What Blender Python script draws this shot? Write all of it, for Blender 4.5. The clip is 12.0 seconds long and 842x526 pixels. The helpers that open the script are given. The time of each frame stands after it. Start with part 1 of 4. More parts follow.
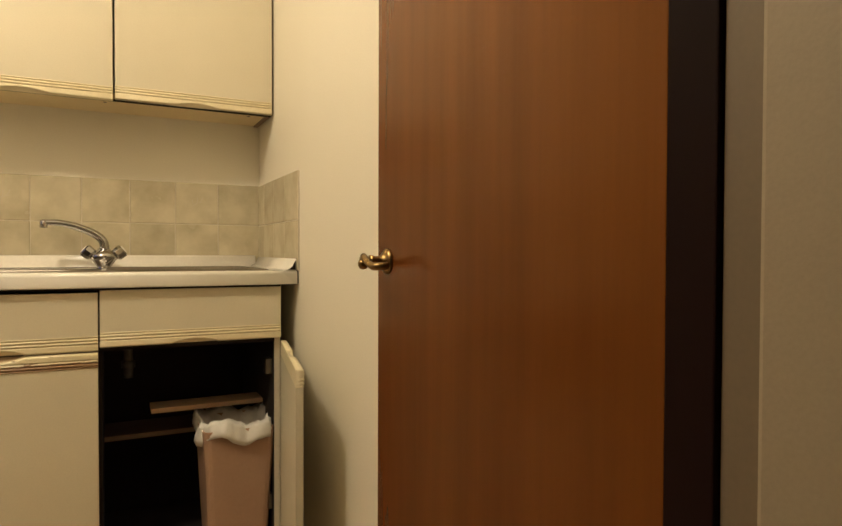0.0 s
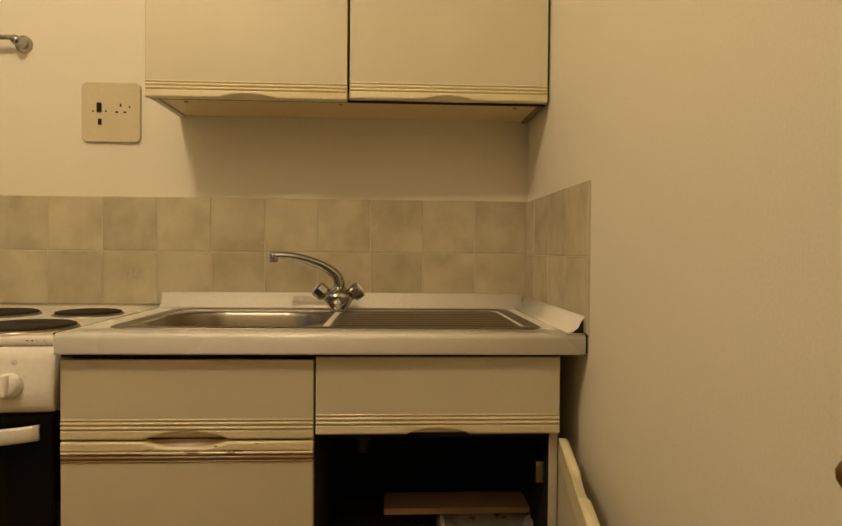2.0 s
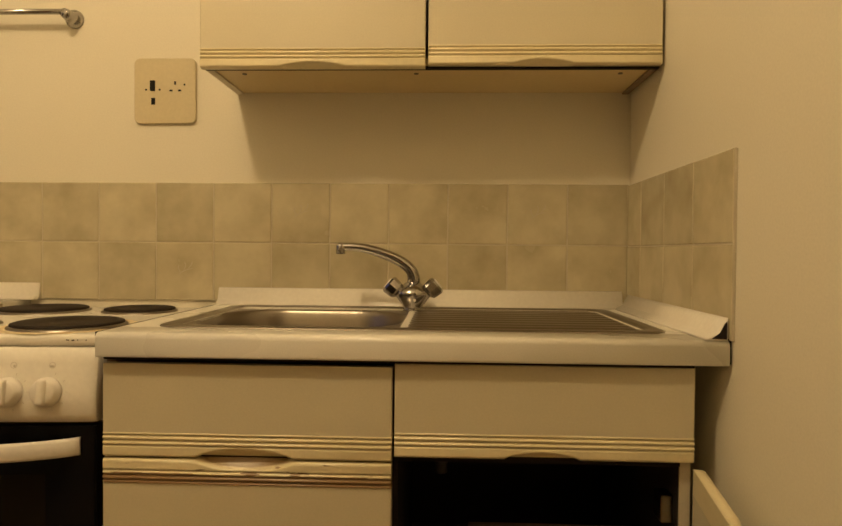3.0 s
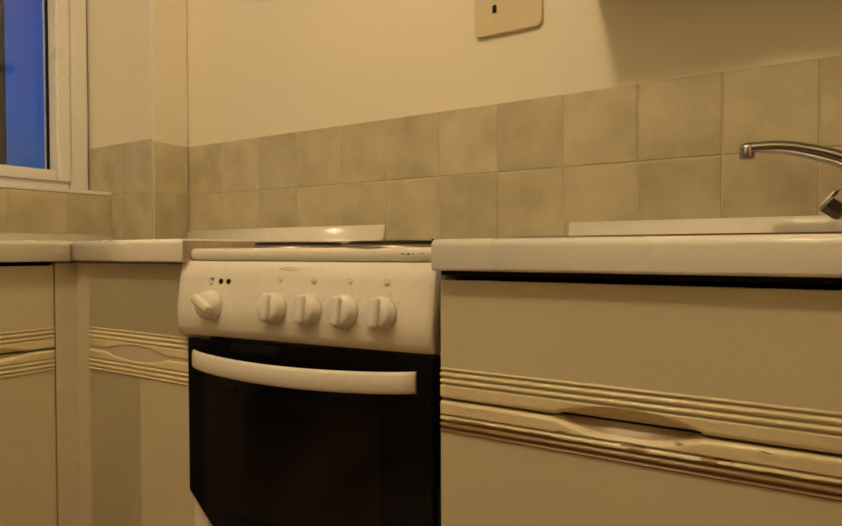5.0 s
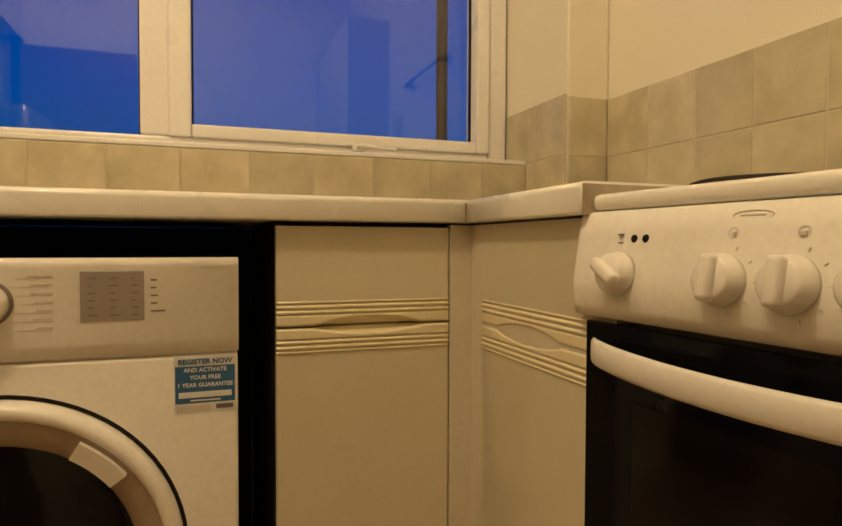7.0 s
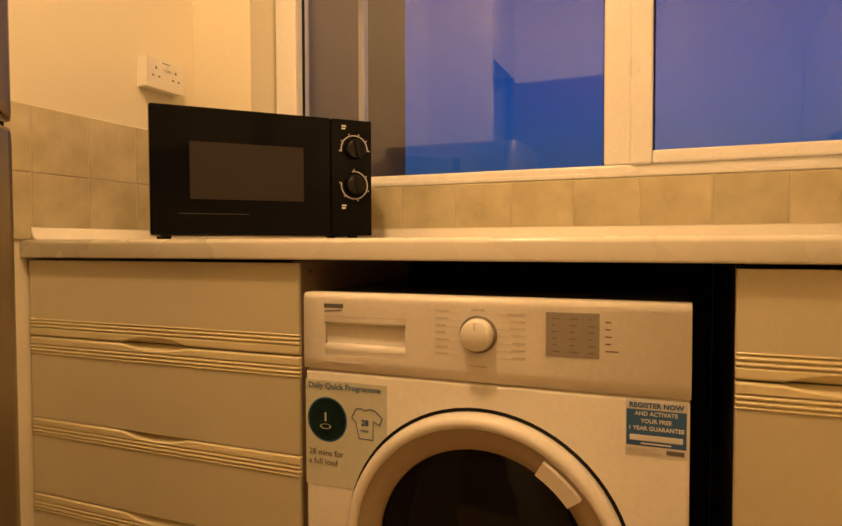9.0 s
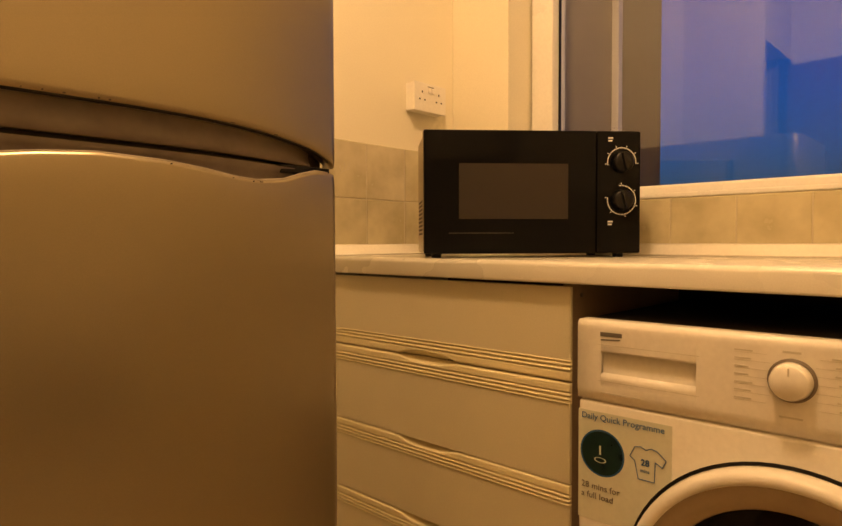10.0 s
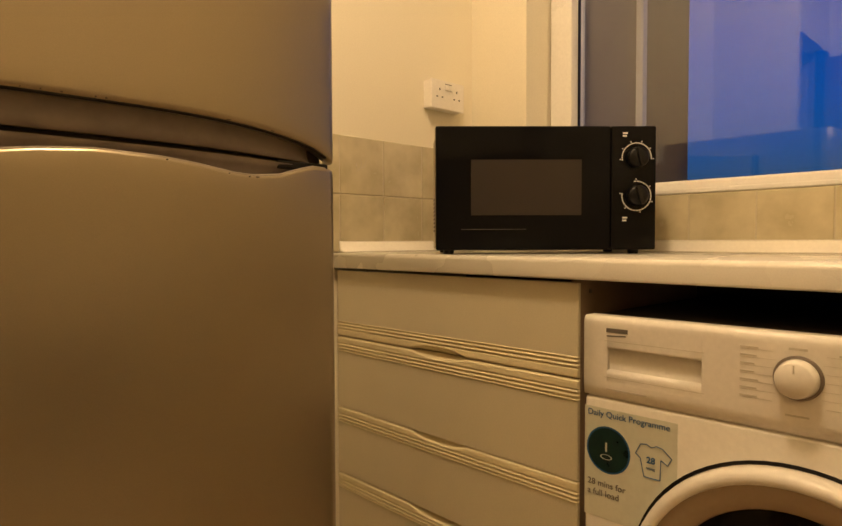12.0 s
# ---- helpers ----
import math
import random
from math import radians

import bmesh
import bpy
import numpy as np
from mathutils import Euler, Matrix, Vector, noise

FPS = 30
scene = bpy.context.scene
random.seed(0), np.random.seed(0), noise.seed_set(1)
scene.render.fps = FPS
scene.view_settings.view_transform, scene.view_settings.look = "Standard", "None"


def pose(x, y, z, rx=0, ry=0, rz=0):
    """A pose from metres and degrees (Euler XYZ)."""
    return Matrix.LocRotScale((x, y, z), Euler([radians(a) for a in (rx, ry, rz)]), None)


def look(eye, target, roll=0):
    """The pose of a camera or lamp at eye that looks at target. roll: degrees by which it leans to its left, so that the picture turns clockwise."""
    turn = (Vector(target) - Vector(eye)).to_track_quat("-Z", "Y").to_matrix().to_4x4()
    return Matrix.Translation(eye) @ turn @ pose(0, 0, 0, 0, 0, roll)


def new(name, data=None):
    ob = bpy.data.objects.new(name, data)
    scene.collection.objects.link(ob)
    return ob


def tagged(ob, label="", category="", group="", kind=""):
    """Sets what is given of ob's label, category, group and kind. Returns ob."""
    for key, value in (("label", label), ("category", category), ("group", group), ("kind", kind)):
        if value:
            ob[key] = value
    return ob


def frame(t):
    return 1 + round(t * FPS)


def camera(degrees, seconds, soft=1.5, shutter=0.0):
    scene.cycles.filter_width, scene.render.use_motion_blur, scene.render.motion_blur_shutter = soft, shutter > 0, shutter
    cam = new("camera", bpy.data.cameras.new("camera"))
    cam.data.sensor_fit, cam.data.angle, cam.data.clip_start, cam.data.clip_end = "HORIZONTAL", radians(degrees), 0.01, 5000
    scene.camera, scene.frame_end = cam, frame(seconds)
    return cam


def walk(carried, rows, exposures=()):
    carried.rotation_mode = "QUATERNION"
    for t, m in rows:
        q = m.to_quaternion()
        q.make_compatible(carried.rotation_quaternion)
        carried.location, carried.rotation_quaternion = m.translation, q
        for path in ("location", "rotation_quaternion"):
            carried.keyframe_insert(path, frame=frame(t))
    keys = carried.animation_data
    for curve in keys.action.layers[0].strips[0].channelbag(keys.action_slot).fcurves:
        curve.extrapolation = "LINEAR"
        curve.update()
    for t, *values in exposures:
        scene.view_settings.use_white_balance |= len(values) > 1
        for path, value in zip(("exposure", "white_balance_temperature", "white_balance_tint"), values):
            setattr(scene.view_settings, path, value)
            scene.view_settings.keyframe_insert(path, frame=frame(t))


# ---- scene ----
cam = camera(68.9, 12.0)
PATH = [
    (0, (-0.487, -2.278, 0.98), (0.415, -0.494, 0.943), 0.2),
    (0.5, (-0.444, -2.125, 1.019), (0.219, -0.239, 0.972), 0.3),
    (1, (-0.403, -1.956, 1.059), (0.019, -0.002, 1.014), 0.4),
    (1.5, (-0.37, -1.835, 1.077), (-0.163, 0.154, 1.034), 0.4),
    (2, (-0.374, -1.672, 1.078), (-0.276, 0.325, 1.04), 0.5),
    (2.5, (-0.402, -1.547, 1.079), (-0.358, 0.452, 1.041), 0.6),
    (3, (-0.438, -1.473, 1.054), (-0.512, 0.526, 1.018), 0.5),
    (3.5, (-0.465, -1.366, 1.017), (-0.903, 0.585, 0.976), 0.6),
    (3.7, (-0.471, -1.33, 1.004), (-1.026, 0.591, 0.955), 0.6),
    (5.3, (-0.615, -1.165, 0.895), (-1.752, 0.48, 0.853), 0.0),
    (5.5, (-0.629, -1.149, 0.8835), (-1.819, 0.458, 0.837), 0.2),
    (6, (-0.725, -1.06, 0.822), (-2.146, 0.346, 0.766), 0.2),
    (6.5, (-0.811, -0.993, 0.842), (-2.532, 0.023, 0.778), 0.1),
    (7, (-0.84, -0.957, 0.855), (-2.723, -0.288, 0.795), 0.2),
    (7.5, (-0.875, -0.904, 0.864), (-2.867, -0.738, 0.802), 0.3),
    (7.7, (-0.877, -0.883, 0.869), (-2.876, -0.907, 0.809), 0.3),
    (9.3, (-0.825, -0.969, 0.924), (-2.592, -1.904, 0.858), -0.1),
    (9.5, (-0.824, -0.99, 0.924), (-2.507, -2.068, 0.857), -0.0),
    (10, (-0.812, -1.018, 0.966), (-2.27, -2.385, 0.897), -0.2),
    (10.5, (-0.774, -1.031, 1.034), (-2.074, -2.55, 0.967), -0.4),
    (11, (-0.752, -1.03, 1.078), (-1.998, -2.593, 1.008), -0.6),
    (11.5, (-0.778, -1.015, 1.034), (-2.018, -2.583, 0.964), -0.5),
    (12, (-0.838, -0.98, 0.96), (-2.221, -2.422, 0.888), -0.2),
]
EXPOSURES = [
    (0, 0.56, 4900, 7),
    (0.5, 0.45, 4850, 8),
    (1.5, 0.01, 5100, 9),
    (2, -0.10, 5500, 8),
    (2.5, -0.11, 5900, 8),
    (3.7, -0.09, 6200, 7),
    (5.5, -0.15, 5750, 8),
    (6.5, -0.03, 5700, 9),
    (7.7, 0.14, 6100, 11),
    (9.3, 0.28, 8200, 27),
    (10.5, 0.36, 8000, 22),
    (11.2, 0.30, 6900, 17),
    (12, 0.28, 6200, 15),
]
walk(cam, [(t, look(eye, target, roll)) for t, eye, target, roll in PATH], EXPOSURES)

# ---- light ----
world = bpy.data.worlds.new("dusk")
scene.world = world
world.use_nodes = True
wn, wl = world.node_tree.nodes, world.node_tree.links
sky = wn.new("ShaderNodeTexSky")
sky.sky_type = "NISHITA"
sky.sun_disc = False
sky.sun_elevation = radians(1.5)
sky.sun_rotation = radians(100)
sky.ozone_density = 6.0
hue = wn.new("ShaderNodeMix")
hue.data_type, hue.blend_type = "RGBA", "MULTIPLY"
hue.inputs["Factor"].default_value = 1.0
hue.inputs["B"].default_value = (1.12, 1.15, 1.5, 1)
wl.new(sky.outputs["Color"], hue.inputs["A"])
wl.new(hue.outputs["Result"], wn["Background"].inputs["Color"])
wn["Background"].inputs["Strength"].default_value = 0.26


def lamp(name, where, watts, colour, radius):
    data = bpy.data.lights.new(name, "POINT")
    data.energy, data.color, data.shadow_soft_size = watts, colour, radius
    ob = new(name, data)
    ob.location = where
    return ob


lamp("ceiling_lamp", (-1.16, -1.36, 2.48), 36.5, (1.0, 0.708, 0.375), 0.07)


# ---- materials ----
def material(name, colour, rough=0.5, metal=0.0, spot=None, amount=0.35, scale=6.0, fine=120.0, bump=0.0, stretch=(1, 1, 1), vary=0.0, coat=0.0, rough_vary=0.08, spec=0.5, own=False, tint=None):
    """A surface with a broad and a fine variation of its colour, and fine relief."""
    m = bpy.data.materials.new(name)
    m.use_nodes = True
    n, l = m.node_tree.nodes, m.node_tree.links
    b = n["Principled BSDF"]
    b.inputs["Metallic"].default_value = metal
    b.inputs["Coat Weight"].default_value = coat
    b.inputs["Specular IOR Level"].default_value = spec
    if tint:
        b.inputs["Specular Tint"].default_value = (*tint, 1)
    geo, mp = n.new("ShaderNodeNewGeometry"), n.new("ShaderNodeMapping")
    mp.inputs["Scale"].default_value = stretch
    l.new(geo.outputs["Position"], mp.inputs["Vector"])
    big, small = n.new("ShaderNodeTexNoise"), n.new("ShaderNodeTexNoise")
    big.inputs["Scale"].default_value, small.inputs["Scale"].default_value = scale, fine
    big.inputs["Detail"].default_value, small.inputs["Detail"].default_value = 4, 3
    place = mp.outputs["Vector"]
    if own:
        each, far, shift = n.new("ShaderNodeObjectInfo"), n.new("ShaderNodeMath"), n.new("ShaderNodeVectorMath")
        far.operation, far.inputs[1].default_value = "MULTIPLY", 37.0
        l.new(each.outputs["Random"], far.inputs[0])
        l.new(place, shift.inputs[0])
        l.new(far.outputs[0], shift.inputs[1])
        place = shift.outputs[0]
    for t in (big, small):
        l.new(place, t.inputs["Vector"])
    ramp = n.new("ShaderNodeMapRange")
    ramp.inputs["From Min"].default_value, ramp.inputs["From Max"].default_value = 0.35, 0.7
    l.new(big.outputs["Fac"], ramp.inputs["Value"])
    mul = n.new("ShaderNodeMath")
    mul.operation = "MULTIPLY"
    mul.inputs[1].default_value = amount
    l.new(ramp.outputs["Result"], mul.inputs[0])
    mix = n.new("ShaderNodeMix")
    mix.data_type = "RGBA"
    mix.inputs["A"].default_value = (*colour, 1)
    mix.inputs["B"].default_value = (*(spot or [c * 0.8 for c in colour]), 1)
    l.new(mul.outputs[0], mix.inputs["Factor"])
    hsv = n.new("ShaderNodeHueSaturation")
    l.new(mix.outputs["Result"], hsv.inputs["Color"])
    val = n.new("ShaderNodeMapRange")
    val.inputs["From Min"].default_value, val.inputs["From Max"].default_value = 0.3, 0.7
    val.inputs["To Min"].default_value, val.inputs["To Max"].default_value = 0.97, 1.03
    l.new(small.outputs["Fac"], val.inputs["Value"])
    if vary:
        info, add = n.new("ShaderNodeObjectInfo"), n.new("ShaderNodeMath")
        add.operation = "MULTIPLY_ADD"
        l.new(info.outputs["Random"], add.inputs[0])
        add.inputs[1].default_value = vary
        l.new(val.outputs["Result"], add.inputs[2])
        l.new(add.outputs[0], hsv.inputs["Value"])
    else:
        l.new(val.outputs["Result"], hsv.inputs["Value"])
    l.new(hsv.outputs["Color"], b.inputs["Base Color"])
    rr = n.new("ShaderNodeMapRange")
    rr.inputs["To Min"].default_value, rr.inputs["To Max"].default_value = max(0.02, rough - rough_vary), min(1, rough + rough_vary)
    l.new(big.outputs["Fac"], rr.inputs["Value"])
    l.new(rr.outputs["Result"], b.inputs["Roughness"])
    if bump:
        bp = n.new("ShaderNodeBump")
        bp.inputs["Strength"].default_value, bp.inputs["Distance"].default_value = bump, 0.002
        l.new(small.outputs["Fac"], bp.inputs["Height"])
        l.new(bp.outputs["Normal"], b.inputs["Normal"])
    return m


def glass_material(name):
    m = bpy.data.materials.new(name)
    m.use_nodes = True
    b = m.node_tree.nodes["Principled BSDF"]
    b.inputs["Transmission Weight"].default_value = 1.0
    b.inputs["Roughness"].default_value = 0.0
    b.inputs["IOR"].default_value = 1.5
    return m


M = {
    "plaster": material("plaster", (0.82, 0.765, 0.62), 0.6, spot=(0.78, 0.72, 0.56), scale=2.5, fine=260, bump=0.12),
    # Hall plaster is toned darker than the kitchen walls
    "hall": material("darkened hall plaster", (0.34, 0.275, 0.18), 0.6, spot=(0.30, 0.235, 0.15), scale=2.5, fine=260, bump=0.1),
    # Darker copy of the hall tone, standing for the strip's shaded face
    "architrave": material("hall beige darkened as shade", (0.19, 0.145, 0.09), 0.4, spot=(0.16, 0.12, 0.075), scale=5, fine=200),
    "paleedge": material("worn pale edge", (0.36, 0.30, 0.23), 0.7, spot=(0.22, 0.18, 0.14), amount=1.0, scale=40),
    "ceiling": material("ceiling", (0.88, 0.85, 0.78), 0.8, scale=2, fine=150, bump=0.2),
    # Unseen floor; pale warm colour chosen to bounce lamp light under the cabinets
    "floor": material("floor", (0.60, 0.445, 0.265), 0.45, spot=(0.51, 0.37, 0.215), scale=4, fine=90),
    "ground": material("dark ground", (0.10, 0.09, 0.075), 0.9, scale=1, fine=20),
    "tile": material("glazed tile", (0.565, 0.505, 0.345), 0.24, spot=(0.405, 0.350, 0.225), amount=0.9, scale=11, fine=40, bump=0.04, vary=0.17, own=True),
    "sprig": material("moulded glaze", (0.58, 0.52, 0.40), 0.25, spot=(0.46, 0.40, 0.30), scale=30),
    "grout": material("grout", (0.58, 0.52, 0.39), 0.85, spot=(0.44, 0.375, 0.265), scale=8),
    "front": material("cream laminate front", (0.66, 0.60, 0.435), 0.45, spot=(0.60, 0.535, 0.375), scale=5, fine=300),
    "lip": material("cream moulded lip", (0.81, 0.72, 0.475), 0.32, spot=(0.75, 0.64, 0.385), scale=18),
    "carcass": material("cream chipboard carcass", (0.66, 0.60, 0.47), 0.55, spot=(0.58, 0.50, 0.36)),
    # Yellow strengthened to carry the warm bounce light from below
    "underside": material("cabinet underside tinted yellow for bounce light", (0.76, 0.62, 0.34), 0.4, spot=(0.70, 0.54, 0.26)),
    "side": material("bare chipboard side", (0.30, 0.21, 0.14), 0.7, spot=(0.22, 0.15, 0.10), scale=20, fine=200, bump=0.2),
    "worktop": material("white laminate worktop", (0.86, 0.83, 0.75), 0.28, spot=(0.80, 0.76, 0.66), amount=0.15, scale=4, fine=400),
    # Near-black stands in for deep shade in cupboards, gaps and the machine's void
    "dark": material("near-black painted shade", (0.022, 0.017, 0.015), 0.85, spec=0.2),
    "steel": material("brushed stainless steel", (0.27, 0.24, 0.20), 0.34, metal=1.0, spot=(0.23, 0.20, 0.165), amount=0.5, scale=4, fine=220, rough_vary=0.02),
    "chrome": material("chrome", (0.44, 0.425, 0.41), 0.16, metal=1.0, spot=(0.36, 0.345, 0.33), scale=60),
    "brass": material("worn brass", (0.34, 0.225, 0.075), 0.30, metal=1.0, spot=(0.14, 0.085, 0.03), amount=0.8, scale=45, fine=160),
    "enamel": material("white enamel", (0.87, 0.835, 0.755), 0.22, spot=(0.83, 0.785, 0.69), scale=7),
    "stain": material("burnt enamel", (0.62, 0.45, 0.20), 0.4, spot=(0.75, 0.68, 0.52), amount=1.0, scale=30),
    "plastic": material("white plastic", (0.84, 0.80, 0.735), 0.33, spot=(0.80, 0.755, 0.68), scale=10),
    "ivory": material("ivory switch plastic", (0.66, 0.575, 0.38), 0.3, spot=(0.60, 0.51, 0.32), scale=14),
    "upvc": material("white window plastic", (0.82, 0.80, 0.76), 0.3, spot=(0.76, 0.72, 0.66), scale=7),
    "strip": material("glossy white plastic strip", (0.86, 0.82, 0.73), 0.22, spot=(0.80, 0.74, 0.62), scale=12),
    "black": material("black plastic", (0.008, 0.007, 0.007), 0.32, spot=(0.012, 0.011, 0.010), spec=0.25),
    "blackglass": material("black oven glass", (0.005, 0.005, 0.006), 0.06, rough_vary=0.02, spec=0.12),
    "ovenwindow": material("dark oven window", (0.010, 0.008, 0.006), 0.10, rough_vary=0.02, spec=0.12),
    "mesh": material("dark microwave mesh", (0.020, 0.013, 0.010), 0.4, fine=600, rough_vary=0.0),
    "iron": material("cast iron hotplate", (0.020, 0.015, 0.012), 0.62, spot=(0.05, 0.027, 0.014), scale=40, fine=250, bump=0.15, spec=0.15),
    "silver": material("silver painted steel", (0.335, 0.280, 0.190), 0.32, metal=0.85, spot=(0.31, 0.255, 0.17), scale=3, fine=900, amount=0.2, rough_vary=0.015),
    "deepgrip": material("dark grey plastic", (0.090, 0.066, 0.048), 0.55, spot=(0.055, 0.042, 0.032), amount=0.7, scale=25),
    "greygrip": material("grey plastic grip", (0.20, 0.16, 0.125), 0.5, spot=(0.11, 0.085, 0.065), amount=0.7, scale=25),
    "mahogany": material("mahogany veneer", (0.140, 0.042, 0.003), 0.26, spot=(0.092, 0.023, 0.002), amount=0.7, scale=11, fine=110, stretch=(1, 1.3, 0.06), spec=0.6, tint=(1.0, 0.52, 0.13), rough_vary=0.0),
    "darkwood": material("dark stained wood", (0.011, 0.004, 0.0035), 0.6, spot=(0.016, 0.006, 0.004), spec=0.08, scale=10, stretch=(1, 1, 0.1)),
    "pinewood": material("bare wood shelf", (0.42, 0.28, 0.16), 0.6, spot=(0.33, 0.21, 0.11), scale=12, stretch=(0.15, 1, 1)),
    "bin": material("tan plastic bin", (0.40, 0.26, 0.17), 0.45, spot=(0.34, 0.21, 0.13)),
    "greyplastic": material("grey plastic pipe", (0.12, 0.115, 0.11), 0.4, spot=(0.09, 0.085, 0.08)),
    "bag": material("white bin liner", (0.75, 0.72, 0.68), 0.4, spot=(0.62, 0.58, 0.52), scale=30),
    "ink": material("grey print", (0.16, 0.14, 0.12), 0.5),
    "paleink": material("pale print", (0.64, 0.59, 0.50), 0.5),
    "badgeink": material("faded badge print", (0.66, 0.61, 0.54), 0.4),
    "whiteprint": material("white print", (0.75, 0.74, 0.72), 0.5),
    "displayink": material("display print", (0.20, 0.17, 0.145), 0.5),
    "display": material("grey programme panel", (0.33, 0.29, 0.25), 0.35, spot=(0.30, 0.26, 0.22)),
    "bluelabel": material("blue label", (0.03, 0.12, 0.28), 0.35, spot=(0.04, 0.14, 0.30)),
    "greenlabel": material("dark green label", (0.005, 0.018, 0.020), 0.3, spot=(0.006, 0.05, 0.035), scale=40),
    "palelabel": material("pale green label", (0.66, 0.66, 0.55), 0.4, spot=(0.58, 0.61, 0.50), scale=20),
    "ringbeige": material("beige door ring", (0.36, 0.28, 0.19), 0.4, spot=(0.32, 0.25, 0.165)),
    "drum": material("dark door glass", (0.006, 0.006, 0.006), 0.08, rough_vary=0.02, spec=0.25),
    "wear": material("bare worn board", (0.30, 0.17, 0.08), 0.75, spot=(0.44, 0.30, 0.16), amount=1.0, scale=60, fine=300, bump=0.3),
    "stainedge": material("stained laminate edge", (0.52, 0.45, 0.34), 0.6, spot=(0.34, 0.27, 0.18), amount=0.9, scale=25),
    # Olive tint stands for warm window light falling on the brick
    "brick": material("outside brickwork tinted olive for window light", (0.30, 0.22, 0.11), 0.85, spot=(0.22, 0.16, 0.08), scale=9, bump=0.3),
    # Grey tint stands for sky light on the nearer stretch of wall
    "skylitwall": material("outside wall tinted grey for sky light", (0.30, 0.25, 0.22), 0.85, spot=(0.24, 0.20, 0.18), scale=6, bump=0.3),
    "shrub": material("dark leaves", (0.035, 0.04, 0.02), 0.6, spot=(0.02, 0.022, 0.012), scale=30),
    "pipe": material("dark drainpipe", (0.05, 0.035, 0.03), 0.5),
    "glass": glass_material("window glass"),
}


def worn(base, wear, low, high):
    """The laminate of the worn door: its moulded top has lost its skin in patches along the beads."""
    m = M[base].copy()
    m.name = "worn cream lip"
    n, l = m.node_tree.nodes, m.node_tree.links
    b = n["Principled BSDF"]
    old = b.inputs["Base Color"].links[0].from_socket
    geo, sep = n.new("ShaderNodeNewGeometry"), n.new("ShaderNodeSeparateXYZ")
    l.new(geo.outputs["Position"], sep.inputs[0])
    noise_map, mp = n.new("ShaderNodeTexNoise"), n.new("ShaderNodeMapping")
    mp.inputs["Scale"].default_value = (26, 34, 200)
    noise_map.inputs["Scale"].default_value, noise_map.inputs["Detail"].default_value = 1.0, 6
    l.new(geo.outputs["Position"], mp.inputs[0])
    l.new(mp.outputs[0], noise_map.inputs["Vector"])
    band = n.new("ShaderNodeMapRange")
    band.interpolation_type = "SMOOTHSTEP"
    band.inputs["From Min"].default_value, band.inputs["From Max"].default_value = high, low
    l.new(sep.outputs["Z"], band.inputs["Value"])
    total = n.new("ShaderNodeMath")
    total.operation = "MULTIPLY_ADD"
    total.inputs[1].default_value, total.inputs[2].default_value = 0.40, 0.0
    l.new(band.outputs["Result"], total.inputs[0])
    add = n.new("ShaderNodeMath")
    l.new(total.outputs[0], add.inputs[0])
    l.new(noise_map.outputs["Fac"], add.inputs[1])
    edge = n.new("ShaderNodeMapRange")
    edge.inputs["From Min"].default_value, edge.inputs["From Max"].default_value = 0.65, 0.685
    l.new(add.outputs[0], edge.inputs["Value"])
    mix = n.new("ShaderNodeMix")
    mix.data_type = "RGBA"
    mix.inputs["B"].default_value = (*wear, 1)
    # the scooped grip is worn bare too
    dx, dz = n.new("ShaderNodeMath"), n.new("ShaderNodeMath")
    for node, axis, mid, half in ((dx, "X", -0.7525, 0.0765), (dz, "Z", 0.7235, 0.0160)):
        node.operation = "MULTIPLY_ADD"
        l.new(sep.outputs[axis], node.inputs[0])
        node.inputs[1].default_value, node.inputs[2].default_value = 1 / half, -mid / half
    round_, far = n.new("ShaderNodeCombineXYZ"), n.new("ShaderNodeVectorMath")
    far.operation = "LENGTH"
    l.new(dx.outputs[0], round_.inputs[0])
    l.new(dz.outputs[0], round_.inputs[1])
    l.new(round_.outputs[0], far.inputs[0])
    inside = n.new("ShaderNodeMapRange")
    inside.inputs["From Min"].default_value, inside.inputs["From Max"].default_value = 1.0, 0.9
    inside.inputs["To Max"].default_value = 0.85
    l.new(far.outputs["Value"], inside.inputs["Value"])
    both = n.new("ShaderNodeMath")
    both.operation = "MAXIMUM"
    l.new(edge.outputs["Result"], both.inputs[0])
    l.new(inside.outputs["Result"], both.inputs[1])
    l.new(both.outputs[0], mix.inputs["Factor"])
    l.new(old, mix.inputs["A"])
    l.new(mix.outputs["Result"], b.inputs["Base Color"])
    return m


M["wornlip"] = worn("lip", (0.31, 0.20, 0.095), 0.690, 0.705)


# ---- building helpers ----
PLACE = {}


def thing(name, label, category, at=(0, 0, 0), turn=0.0, group="", kind=""):
    ob = new(name)
    m = pose(*at, 0, 0, turn)
    ob.matrix_basis = m
    ob.empty_display_size = 0.05
    PLACE[ob] = m
    return tagged(ob, label, category, group, kind)


def link(name, me, mat, parent, label=""):
    ob = new(name, me)
    if mat:
        me.materials.append(M[mat])
    if parent is not None:
        ob.parent = parent
        PLACE[ob] = PLACE[parent]
    else:
        PLACE[ob] = Matrix()
    return tagged(ob, label)


